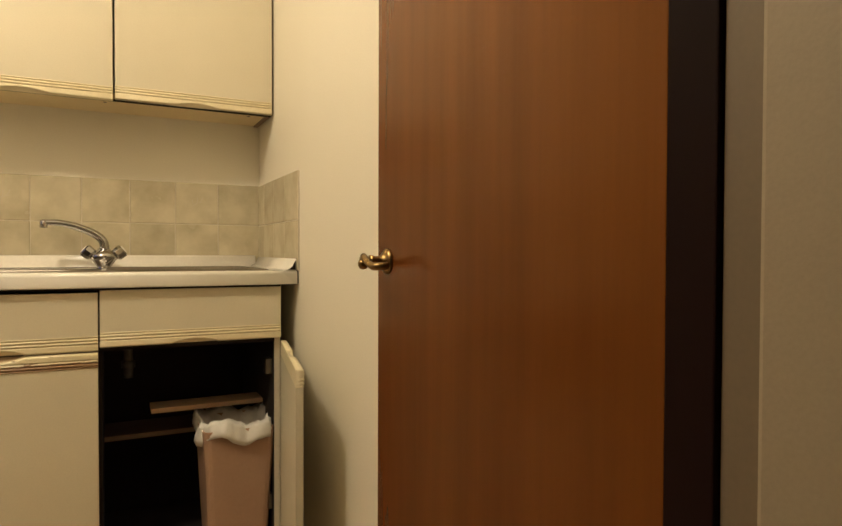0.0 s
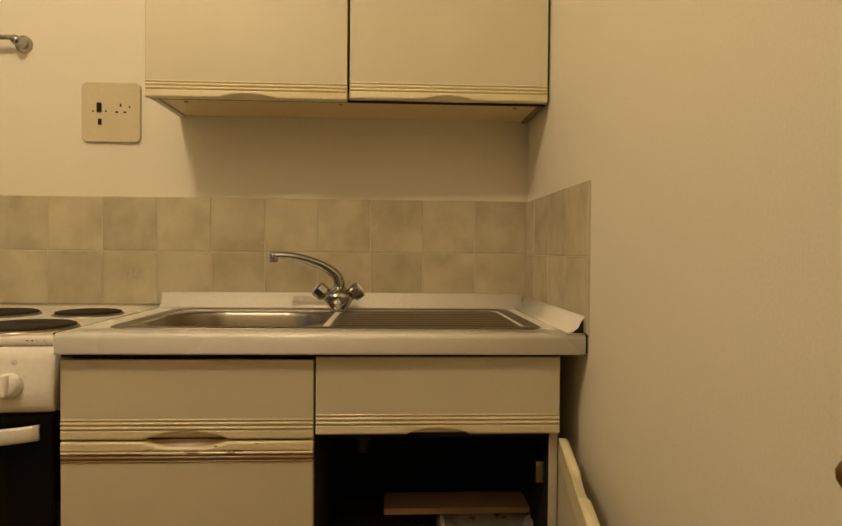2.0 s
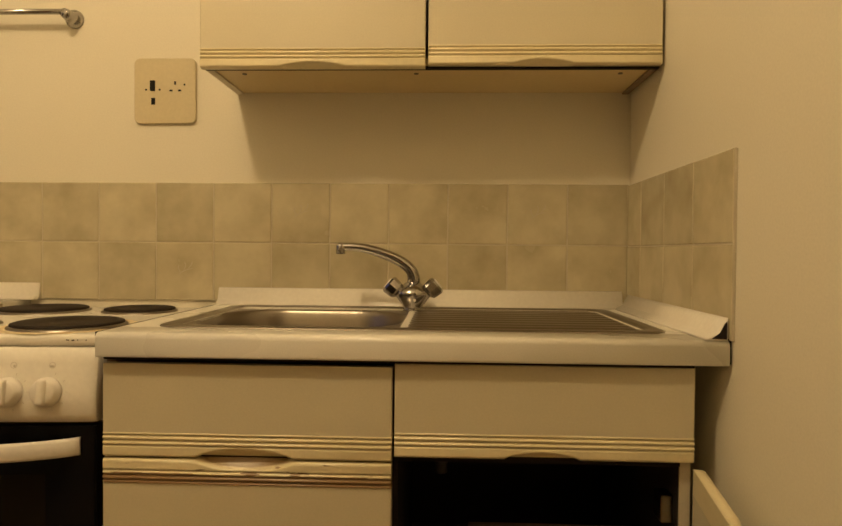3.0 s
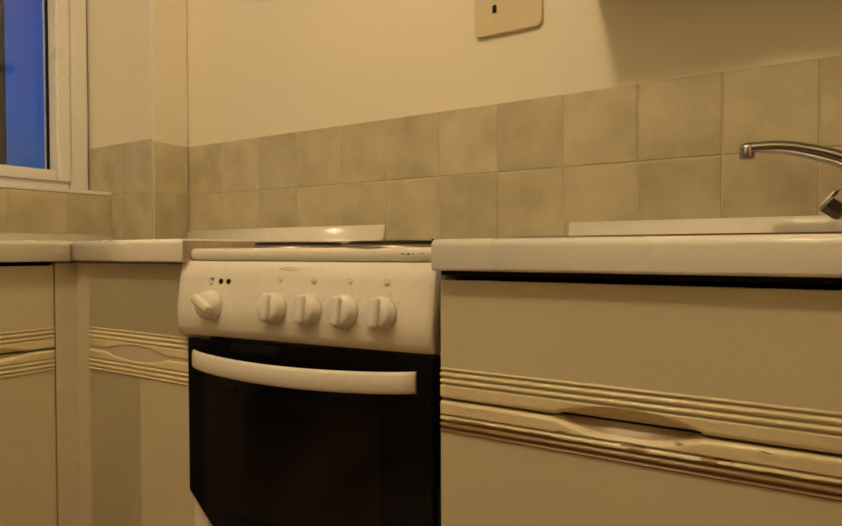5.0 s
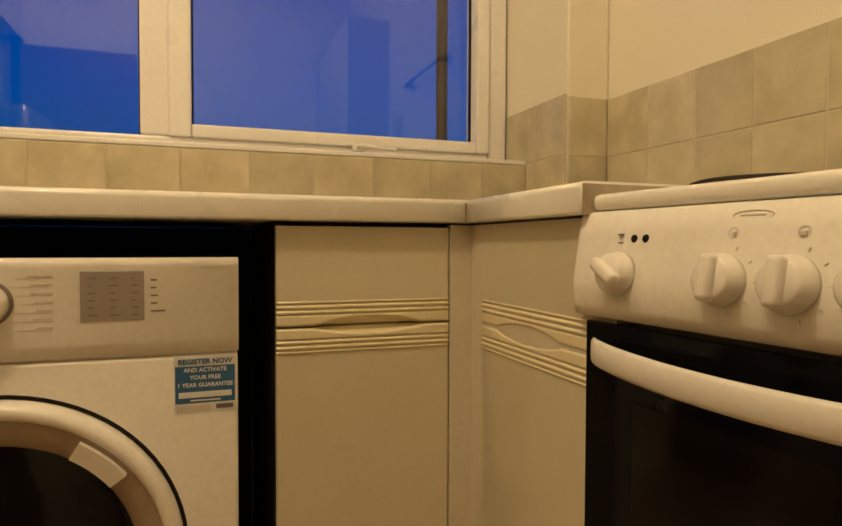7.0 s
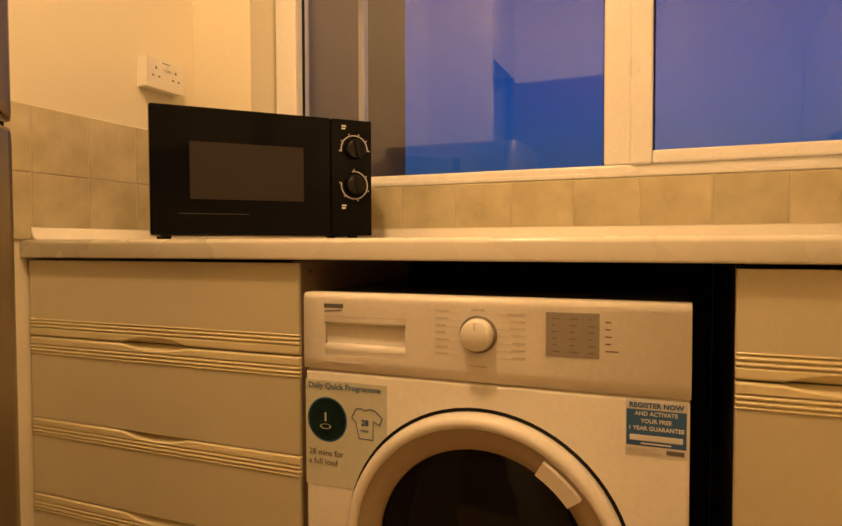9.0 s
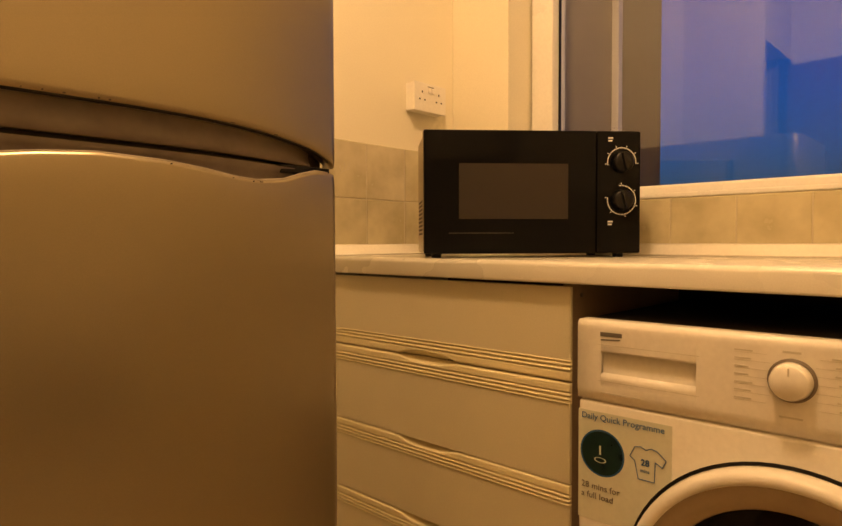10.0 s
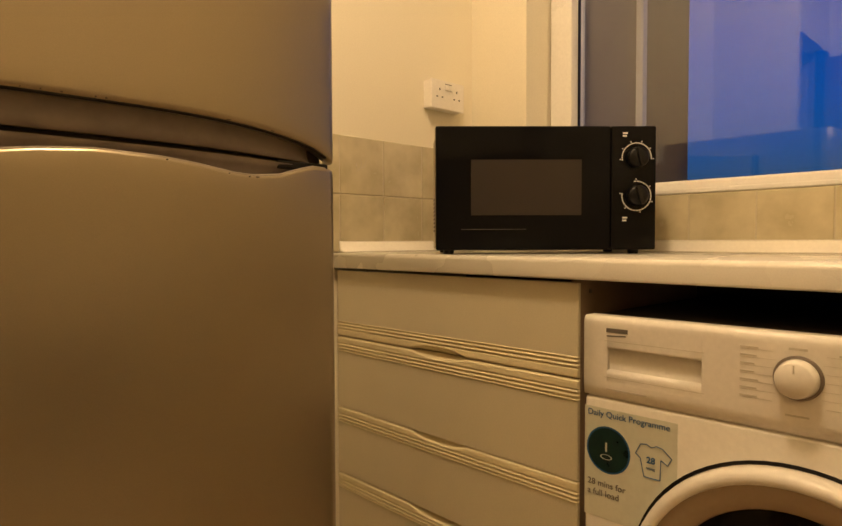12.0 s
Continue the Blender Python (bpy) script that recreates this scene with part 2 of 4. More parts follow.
def part(name, bm, mat, parent=None, label="", local=False, smooth=False):
    if parent is not None and not local:
        bm.transform(PLACE[parent].inverted())
    bmesh.ops.recalc_face_normals(bm, faces=bm.faces)
    me = bpy.data.meshes.new(name)
    bm.to_mesh(me)
    bm.free()
    if smooth:
        me.shade_auto_smooth(angle=radians(40)) if hasattr(me, "shade_auto_smooth") else me.shade_smooth()
    return link(name, me, mat, parent, label)


def structure(name, bm, mat, label):
    return tagged(part(name, bm, mat), label, name.split("_")[0], kind="structure")


def box(x0, x1, y0, y1, z0, z1, bevel=0.0, bm=None, seg=2):
    out = bm or bmesh.new()
    tmp = bmesh.new()
    bmesh.ops.create_cube(tmp, size=1)
    tmp.transform(Matrix.Translation(((x0 + x1) / 2, (y0 + y1) / 2, (z0 + z1) / 2)) @ Matrix.Diagonal((abs(x1 - x0), abs(y1 - y0), abs(z1 - z0), 1)))
    if bevel:
        bmesh.ops.bevel(tmp, geom=tmp.edges[:], offset=bevel, segments=seg, profile=0.6, affect="EDGES")
    me = bpy.data.meshes.new("tmp")
    tmp.to_mesh(me)
    tmp.free()
    out.from_mesh(me)
    bpy.data.meshes.remove(me)
    return out


def plate_shape(x0, x1, z0, z1, r, y0, y1, edge=0.002):
    """A thin upright plate with round corners, facing -y; y1 is its front."""
    bm = bmesh.new()
    rings = []
    for y, k in ((y0, 0.0), (y1 + edge, 0.0), (y1, edge)):
        ring = []
        for cx, cz, a0 in ((x1 - r, z1 - r, 0), (x0 + r, z1 - r, 90), (x0 + r, z0 + r, 180), (x1 - r, z0 + r, 270)):
            ring += [bm.verts.new((cx + (r - k) * math.cos(radians(a0 + 15 * i)), y, cz + (r - k) * math.sin(radians(a0 + 15 * i)))) for i in range(7)]
        rings.append(ring)
    for a, b in zip(rings, rings[1:]):
        for i in range(28):
            bm.faces.new((a[i], a[(i + 1) % 28], b[(i + 1) % 28], b[i]))
    bm.faces.new(rings[-1])
    bm.faces.new(rings[0])
    return bm


def lathe(profile, m=None, steps=32, bm=None):
    """Turns (radius, height) points round z."""
    bm = bm or bmesh.new()
    m = m or Matrix()
    rings = []
    for r, h in profile:
        if r < 1e-6:
            rings.append([bm.verts.new(m @ Vector((0, 0, h)))])
        else:
            rings.append([bm.verts.new(m @ Vector((r * math.cos(2 * math.pi * k / steps), r * math.sin(2 * math.pi * k / steps), h))) for k in range(steps)])
    for a, b in zip(rings, rings[1:]):
        for k in range(steps):
            j = (k + 1) % steps
            q = [a[k % len(a)], a[j % len(a)], b[j % len(b)], b[k % len(b)]]
            q = list(dict.fromkeys(q))
            if len(q) > 2:
                bm.faces.new(q)
    return bm


def tube(points, radius, steps=12, bm=None, flat=1.0):
    """A round rod along points, with capped ends; radius may be a list."""
    bm = bm or bmesh.new()
    pts = [Vector(p) for p in points]
    rad = radius if isinstance(radius, (list, tuple)) else [radius] * len(pts)
    rings, side = [], None
    for k, p in enumerate(pts):
        d = (pts[min(k + 1, len(pts) - 1)] - pts[max(k - 1, 0)]).normalized()
        ref = side if side is not None else (Vector((0, 0, 1)) if abs(d.z) < 0.9 else Vector((1, 0, 0)))
        u = (ref - d * ref.dot(d)).normalized()
        side, w = u, d.cross(u)
        rings.append([bm.verts.new(p + rad[k] * (u * math.cos(a) + w * flat * math.sin(a))) for a in [2 * math.pi * i / steps for i in range(steps)]])
    for a, b in zip(rings, rings[1:]):
        for i in range(steps):
            j = (i + 1) % steps
            bm.faces.new((a[i], a[j], b[j], b[i]))
    bm.faces.new(rings[0][::-1])
    bm.faces.new(rings[-1])
    return bm


def curve_points(ctrl, n=24):
    """A smooth line through control points."""
    c = [Vector(p) for p in ctrl]
    c = [2 * c[0] - c[1]] + c + [2 * c[-1] - c[-2]]
    out = []
    for i in range(1, len(c) - 2):
        for k in range(n):
            t = k / n
            a, b, d, e = c[i - 1 : i + 3]
            out.append(0.5 * ((2 * b) + (d - a) * t + (2 * a - 5 * b + 4 * d - e) * t * t + (3 * b - a - 3 * d + e) * t**3))
    return out + [c[-2]]


def sweep(profile, start, end, across, bm=None):
    """Extrudes a closed profile of (out, up) points from start to end; across is the outward direction."""
    bm = bm or bmesh.new()
    s, e, a = Vector(start), Vector(end), Vector(across)
    r0 = [bm.verts.new(s + a * o + Vector((0, 0, h))) for o, h in profile]
    r1 = [bm.verts.new(e + a * o + Vector((0, 0, h))) for o, h in profile]
    n = len(profile)
    for i in range(n):
        j = (i + 1) % n
        bm.faces.new((r0[i], r0[j], r1[j], r1[i]))
    bm.faces.new(r0[::-1])
    bm.faces.new(r1)
    return bm


def solid_grid(us, vs, front, back):
    """A closed slab: front(u, v) and back(u, v) give points over the grid."""
    bm = bmesh.new()
    f = [[bm.verts.new(front(u, v)) for v in vs] for u in us]
    b = [[bm.verts.new(back(u, v)) for v in vs] for u in us]
    nu, nv = len(us), len(vs)
    for i in range(nu - 1):
        for j in range(nv - 1):
            bm.faces.new((f[i][j], f[i + 1][j], f[i + 1][j + 1], f[i][j + 1]))
            bm.faces.new((b[i][j], b[i][j + 1], b[i + 1][j + 1], b[i + 1][j]))
    for i in range(nu - 1):
        bm.faces.new((f[i][0], b[i][0], b[i + 1][0], f[i + 1][0]))
        bm.faces.new((f[i][-1], f[i + 1][-1], b[i + 1][-1], b[i][-1]))
    for j in range(nv - 1):
        bm.faces.new((f[0][j], f[0][j + 1], b[0][j + 1], b[0][j]))
        bm.faces.new((f[-1][j], b[-1][j], b[-1][j + 1], f[-1][j + 1]))
    return bm


def writing(name, text, size, m, mat, parent, align="LEFT", bold=0.0):
    """Flat letters in the built-in font, standing in the plane of m (x along, y up)."""
    cu = bpy.data.curves.new(name, "FONT")
    cu.body, cu.size, cu.align_x, cu.offset, cu.extrude = text, size, align, bold, 0.0003
    cu.resolution_u = 3
    tmp = bpy.data.objects.new("tmp", cu)
    me = bpy.data.meshes.new_from_object(tmp)
    bpy.data.objects.remove(tmp)
    me.transform(PLACE[parent].inverted() @ m)
    return link(name, me, mat, parent)


def facing(at, u, scale=1.0):
    """A frame with x along u, y up and z out of the wall."""
    u = Vector(u).normalized()
    w = u.cross(Vector((0, 0, 1)))
    return Matrix.Translation(at) @ Matrix((u, (0, 0, 1), w)).transposed().to_4x4()


# ---- the shell of the room ----
WT, TILE_MID, TILE_TOP = 0.930, 1.0725, 1.2175
XW, XG, YS = -2.333, -2.445, -2.300
CEIL = 2.60

structure("floor", box(-2.6, 0.4, -3.5, 0.1, -0.05, 0.0), "floor", "unseen kitchen floor, coloured pale to bounce light upwards")
structure("ceiling", box(-2.6, 0.4, -3.5, 0.1, CEIL, CEIL + 0.05), "ceiling", "white painted plaster ceiling")
wall_n = structure("wall_north", box(-2.60, 0.12, 0.0, 0.1, 0, CEIL), "plaster", "cream painted plaster wall behind sink and cooker")
pier = structure("wall_pier", box(-2.55, -2.138, -0.120, -0.001, 0, CEIL, 0.006), "plaster", "cream plaster pier beside the window")
wall_e = structure("wall_east", box(0.0, 0.12, -1.975, -0.001, 0, CEIL), "plaster", "plain cream plaster wall beside the sink")
bm = box(-2.56, XW, -2.38, -0.121, 0, 1.072)
box(-2.56, XW, -2.38, -2.086, 1.072, CEIL, bm=bm)
box(-2.56, XW, -2.086, -0.121, 2.14, CEIL, bm=bm)
wall_w = structure("wall_west", bm, "plaster", "cream plaster wall below and beside the window")
wall_s = structure("wall_south", box(-2.332, -0.68, -2.38, YS, 0, CEIL), "plaster", "cream plaster wall behind microwave and fridge")
bm = box(-0.69, -0.655, YS, -1.90, 0, CEIL)
box(-0.655, -0.001, -2.02, -1.93, 2.03, CEIL, bm=bm)
structure("wall_doorway", bm, "plaster", "plaster wall beside and over the kitchen doorway")
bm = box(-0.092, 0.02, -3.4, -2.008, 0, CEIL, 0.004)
# The shade on this narrow face is put into its darker colour
structure("trim_architrave", box(-0.084, 0.02, -2.0075, -1.9735, 0, CEIL, 0.003), "architrave", "strip between door frame and hall wall, painted darker as shade")
structure("wall_hall", bm, "hall", "plaster wall of the hall outside the kitchen, toned darker")
bm = box(-0.80, -0.70, -3.4, -2.381, 0, CEIL)
box(-0.80, 0.02, -3.5, -3.4, 0, CEIL, bm=bm)
structure("wall_hall_end", bm, "plaster", "plaster walls closing the hall")
structure("trim", box(-0.089, -0.001, -1.9725, -1.926, 0, 2.03, 0.002), "darkwood", "dark stained wooden door frame")

# ---- window ----
win = thing("window_1", "white plastic casement window with fixed side light at dusk", "window", (XG, -1.1, 1.09), kind="structure")
ZT = 2.13


def frame_bar(y0, y1, z0, z1, x1=XG, depth=0.082, bev=0.006):
    return box(x1 - depth, x1, y0, y1, z0, z1, bev)


bars = [(-0.1845, -0.127, 1.088, ZT), (-2.078, -2.004, 1.088, ZT), (-1.096, -1.0295, 1.1152, ZT - 0.05), (-2.004, -0.185, 1.088, 1.1150), (-2.004, -0.185, ZT - 0.05, ZT)]
for y0, y1, z0, z1 in bars:
    part("window_frame", frame_bar(y0, y1, z0, z1), "upvc", win)
sash = part("sash", frame_bar(-1.032, -0.981, 1.114, ZT - 0.052, XG + 0.010), "upvc", win, "white opening sash")
part("sash_rail", frame_bar(-0.223, -0.184, 1.114, ZT - 0.052, XG + 0.010), "upvc", sash)
part("sash_rail", frame_bar(-0.981, -0.223, 1.114, 1.146, XG + 0.010), "upvc", sash)
part("sash_rail", frame_bar(-0.981, -0.223, ZT - 0.10, ZT - 0.052, XG + 0.010), "upvc", sash)
for y0, y1, z0 in ((-0.982, -0.222, 1.145), (-2.006, -1.094, 1.111)):
    p = part("pane", box(XG - 0.050, XG - 0.044, y0, y1, z0, ZT - 0.049), "glass", win, "clear glass pane")
    p.visible_shadow = False
    p = part("pane", box(XG - 0.070, XG - 0.066, y0, y1, z0, ZT - 0.049), "glass", win, "outer glass pane")
    p.visible_shadow = False
for y in (-0.2255, -0.9785):
    part("gasket", box(XG - 0.044, XG - 0.034, y - 0.002, y + 0.002, 1.147, ZT - 0.10), "black", sash)
for y in (-2.001, -1.099):
    part("gasket", box(XG - 0.043, XG - 0.034, y - 0.002, y + 0.002, 1.114, ZT - 0.05), "black", win)
bm = box(XG + 0.008, XG + 0.020, -0.585, -0.555, 1.100, 1.118, 0.003)
tube(curve_points([(XG + 0.020, -0.570, 1.112), (XG + 0.036, -0.565, 1.113), (XG + 0.034, -0.53, 1.110), (XG + 0.028, -0.47, 1.108)], 6), [0.006] * 13 + [0.005] * 6, 8, bm)
part("handle", bm, "upvc", sash, "white window handle on the bottom rail", smooth=True)
part("window_sill", box(XG + 0.001, XW + 0.004, -2.083, -0.124, 1.0725, 1.084, 0.003), "upvc", win, "narrow white sill")

# ---- outside ----
# One wall in two colours: grey as sky-lit, olive as window-lit
tagged(part("neighbouring_wall", box(-3.12, -2.62, -2.45, -2.14, -0.5, 6.0), "skylitwall"), "outside wall of the same house beside the window, tinted grey for sky light", "wall", kind="structure")
tagged(part("outside_pier", box(-3.59, -3.1205, -2.45, -2.135, -0.5, 6.0), "brick"), "brick end of the outside wall, tinted olive for window light", "wall", kind="structure")
tagged(part("corner_post", box(-3.138, -3.102, -2.134, -2.105, -0.5, 5.0, 0.004), "upvc"), "pale upright strip on the outside wall", "post", kind="structure")
tagged(part("drainpipe", tube([(-3.44, 0.062, -0.5), (-3.44, 0.062, 5.0)], 0.026, 12), "pipe", smooth=True), "dark vertical drainpipe outside the window", "pipe")
bm = bmesh.new()
rnd = random.Random(17)
for k in range(9):
    x, y = rnd.uniform(-3.55, -3.25), rnd.uniform(-2.11, -2.06)
    tip = (x + rnd.uniform(-0.05, 0.05), y + rnd.uniform(-0.02, 0.03), rnd.uniform(1.02, 1.17))
    stem = curve_points([(x, y, -0.5), (x + 0.02, y, 0.4), tip], 5)
    tube(stem, [0.006 - 0.0045 * i / (len(stem) - 1) for i in range(len(stem))], 5, bm)
    for i in range(14):
        p = Vector(tip) + Vector((rnd.gauss(0, 0.035), rnd.gauss(0, 0.02), -abs(rnd.gauss(0, 0.09))))
        a, b = Vector((rnd.uniform(-1, 1), rnd.uniform(-1, 1), rnd.uniform(-0.5, 0.8))).normalized() * 0.022, Vector((rnd.uniform(-1, 1), rnd.uniform(-1, 1), rnd.uniform(-1, 1))) * 0.009
        bm.faces.new([bm.verts.new(q) for q in (p - a, p + b, p + a, p - b)])
tagged(part("shrub", bm, "shrub"), "dark sparse shrub against the outside wall", "plant", kind="stuff")
structure("ground", box(-900, -2.62, -900, 900, -0.56, -0.5), "ground", "dark ground outside the window")

# ---- fronts with moulded lips ----
BEAD = 0.0082


def lip_profile(d, depth):
    """Depth of a front at d metres from the edge that carries the moulded lip."""
    if d < 0.004:
        return depth - 0.004 + 0.0055 * math.sqrt(max(0, 1 - ((0.004 - d) / 0.004) ** 2))
    if d < 0.018:
        return depth + 0.0015
    if d < 0.018 + 2.5 * BEAD:
        return depth - 0.003 + 0.0054 * abs(math.sin(math.pi * (d - 0.018) / BEAD)) ** 0.7
    return depth


def front(name, parent, at, u, width, height, lip, scoop=None, thick=0.017, label="", lipmat="lip"):
    """A drawer front or door with its back at the plane of at. lip: 'bottom', 'top' or ''; scoop: (from, to, depth)."""
    us = {0.0, 0.002, width - 0.002, width}
    if scoop:
        a, b, _ = scoop
        us |= {a + (b - a) * k / 26 for k in range(27)}
    us = sorted(us)
    ds = [0, 0.0004, 0.0012, 0.0025, 0.004] + [0.0055 + 0.0016 * k for k in range(8)]
    ds += [0.018 + 2.5 * BEAD * k / 20 for k in range(21)] + [0.018 + 2.5 * BEAD + 0.0006]
    m = facing(at, u)

    def w_of(x, d):
        w = lip_profile(d, thick) if lip else thick
        if scoop and scoop[0] < x < scoop[1]:
            s = 2 * (x - scoop[0]) / (scoop[1] - scoop[0]) - 1
            reach = scoop[2] * (1 - s * s) ** 0.75
            if d < reach:
                w = min(w, 0.002 + (thick - 0.002) * (d / reach) ** 1.3)
        if x < 0.001 or x > width - 0.001:
            w -= 0.0015
        return w

    def mk(vs, flip):
        pos = lambda x, d: m @ Vector((x, height - d if flip else d, w_of(x, d)))
        back = lambda x, d: m @ Vector((x, height - d if flip else d, 0))
        return solid_grid(us, vs, pos, back)

    flip = lip == "top"
    edge = ds[-1]
    far = [edge, height * 0.6, height - 0.002, height]
    bm = mk(far, flip)
    panel = part(name, bm, "front", parent, label)
    if lip:
        part("moulded_lip", mk(ds, flip), lipmat, panel, "cream ridged lip with scooped grip" if lipmat == "lip" else "worn ridged lip with bare patches", smooth=True)
    return panel

# ---- sink base unit ----
YF = -0.500
sink_unit = thing("sink_base_unit", "cream kitchen base unit under the sink, one door open", "cabinet", (-0.515, -0.25, 0))
part("carcass_side", box(-0.982, -0.966, YF, -0.02, 0.10, 0.880), "side", sink_unit)
part("carcass_side", box(-0.064, -0.048, YF, -0.02, 0.10, 0.886), "carcass", sink_unit)
# Near-black parts put the cupboard's inside shade into their colour
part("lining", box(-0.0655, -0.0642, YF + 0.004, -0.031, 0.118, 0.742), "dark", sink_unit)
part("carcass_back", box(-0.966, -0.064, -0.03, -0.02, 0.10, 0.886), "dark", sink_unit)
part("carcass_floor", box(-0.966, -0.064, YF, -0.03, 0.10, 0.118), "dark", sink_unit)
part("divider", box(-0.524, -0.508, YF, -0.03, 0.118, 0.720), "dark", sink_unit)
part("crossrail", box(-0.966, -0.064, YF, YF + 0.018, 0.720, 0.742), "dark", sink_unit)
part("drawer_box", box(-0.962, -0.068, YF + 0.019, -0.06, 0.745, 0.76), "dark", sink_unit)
# Added dark filler, painting in the shade line under the worktop
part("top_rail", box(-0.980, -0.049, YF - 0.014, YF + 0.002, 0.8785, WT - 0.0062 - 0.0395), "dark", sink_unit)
part("plinth", box(-0.982, -0.048, -0.45, -0.432, 0, 0.10), "front", sink_unit)
part("shelf", box(-0.385, -0.067, -0.36, -0.27, 0.510, 0.524, 0.002), "pinewood", sink_unit, "bare wooden half shelf")
part("back_shelf", box(-0.507, -0.065, -0.20, -0.032, 0.40, 0.414), "side", sink_unit, "dim brown back shelf")
front("drawer_front", sink_unit, (-0.980, YF, 0.7235), (1, 0, 0), 0.4630, 0.149, "bottom", (0.150, 0.305, 0.016))
front("drawer_front", sink_unit, (-0.513, YF, 0.731), (1, 0, 0), 0.464, 0.147, "bottom", (0.172, 0.290, 0.012))
front("door", sink_unit, (-0.980, YF, 0.122), (1, 0, 0), 0.4630, 0.5985, "top", (0.150, 0.305, 0.017), lipmat="wornlip", label="cream door with worn, chipped top edge")
door = front("door", sink_unit, (-0.463, 0, 0.125), (1, 0, 0), 0.463, 0.597, "top", (0.172, 0.290, 0.014), label="open cream cupboard door")
swing = PLACE[sink_unit].inverted() @ pose(-0.050, YF - 0.016, 0, 0, 0, 80) @ PLACE[sink_unit]
door.matrix_basis = swing
for z in (0.22, 0.62):
    part("hinge", box(-0.085, -0.064, -0.478, -0.440, z, z + 0.045, 0.004), "steel", sink_unit)

# ---- sink worktop ----
WS = WT - 0.0062
top_s = thing("sink_worktop", "white laminate worktop with rounded front edge round the sink", "worktop", (-0.49, -0.25, WS - 0.039))


def nose(z1, z0, depth):
    """A worktop section: rounded front edge, from the front (out = depth) to the back (out = 0)."""
    r = 0.010
    pts = [(0, z1), (depth - r, z1)]
    pts += [(depth - r + r * math.sin(a), z1 - r + r * math.cos(a)) for a in [math.pi / 2 * k / 6 for k in range(1, 7)]]
    pts += [(depth - 0.004 * (1 - math.cos(a)), z0 + 0.004 * (1 - math.sin(a))) for a in [math.pi / 2 * k / 3 for k in range(4)]]
    return pts + [(0, z0)]


ZS = WS - 0.039
part("slab_front", sweep(nose(WS, ZS, 0.075), (-0.982, -0.460, 0), (-0.006, -0.460, 0), (0, -1, 0)), "worktop", top_s, smooth=True)
part("slab_back", box(-0.982, -0.006, -0.108, -0.002, ZS, WS), "worktop", top_s)
part("slab_end", box(-0.982, -0.895, -0.4598, -0.1082, ZS, WS), "worktop", top_s)
part("slab_end", box(-0.512, -0.006, -0.4598, -0.1082, ZS, WS), "worktop", top_s)
# Near-black strip drawn as the shade in the gap to the cooker
part("end_gap", box(-0.9845, -0.9822, -0.530, -0.03, ZS, WS + 0.0004), "dark", top_s, "near-black strip painted as the shade in the gap beside the cooker")
up = [(0, 0), (0.026, 0), (0.026, 0.004), (0.014, 0.012), (0.008, 0.034), (0.004, 0.040), (0, 0.041)]
part("upstand", sweep(up, (-0.980, -0.006, WS), (-0.018, -0.006, WS), (0, -1, 0)), "strip", top_s, "white plastic sealing strip", smooth=True)
up2 = [(0.002, 0), (0.034, 0.0), (0.032, 0.004), (0.018, 0.011), (0.009, 0.029), (0.004, 0.035), (0.002, 0.034)]
part("upstand", sweep(up2, (-0.006, -0.036, WS), (-0.006, -0.532, WS), (-1, 0, 0)), "strip", top_s, "loose white plastic sealing strip", smooth=True)
# Solid near-black cap paints the shade inside the strip's open end
part("strip_end", sweep([(0.004, 0.002), (0.026, 0.003), (0.014, 0.012), (0.007, 0.026), (0.004, 0.029)], (-0.006, -0.5315, WS), (-0.006, -0.5335, WS), (-1, 0, 0)), "dark", top_s, "near-black cap painted as the shaded hollow end of the sealing strip")
# Near-black strip drawn as the shade between worktop end and wall
part("end_gap", box(-0.0055, -0.0008, -0.528, -0.002, ZS + 0.002, WS + 0.012), "dark", top_s)

# ---- inset sink ----
SX0, SX1, SY0, SY1 = -0.928, -0.064, -0.466, -0.048
sink = thing("inset_sink", "stainless steel sink with one bowl and ribbed drainer", "sink", (-0.5, -0.25, WS))


def rounded(x, y, x0, x1, y0, y1, r):
    """Distance inside (positive) a rounded rectangle."""
    qx, qy = abs(x - (x0 + x1) / 2) - (x1 - x0) / 2 + r, abs(y - (y0 + y1) / 2) - (y1 - y0) / 2 + r
    return r - math.hypot(max(qx, 0), max(qy, 0)) - min(max(qx, qy), 0)


def smooth01(t):
    t = min(1, max(0, t))
    return t * t * (3 - 2 * t)


def sink_height(x, y):
    z = WS + 0.0035
    z -= 0.003 * smooth01((0.006 - rounded(x, y, SX0, SX1, SY0, SY1, 0.045)) / 0.006)
    inner = rounded(x, y, SX0 + 0.022, SX1 - 0.022, SY0 + 0.018, SY1 - 0.015, 0.04)
    z -= 0.004 * smooth01(inner / 0.012)
    bowl = rounded(x, y, -0.900, -0.512, -0.452, -0.112, 0.13)
    z -= 0.012 * smooth01(bowl / 0.016) + 0.125 * smooth01((bowl - 0.004) / 0.034) + 0.006 * smooth01((bowl - 0.02) / 0.08)
    drain = rounded(x, y, -0.503, -0.100, -0.438, -0.112, 0.03)
    if drain > 0:
        z += 0.0048 * smooth01(drain / 0.016) * (1 - (0.5 - 0.5 * math.cos(2 * math.pi * (y + 0.419) / 0.0375)) ** 3)
    return z


bm = bmesh.new()
NX, NY = 220, 180
grid = {}
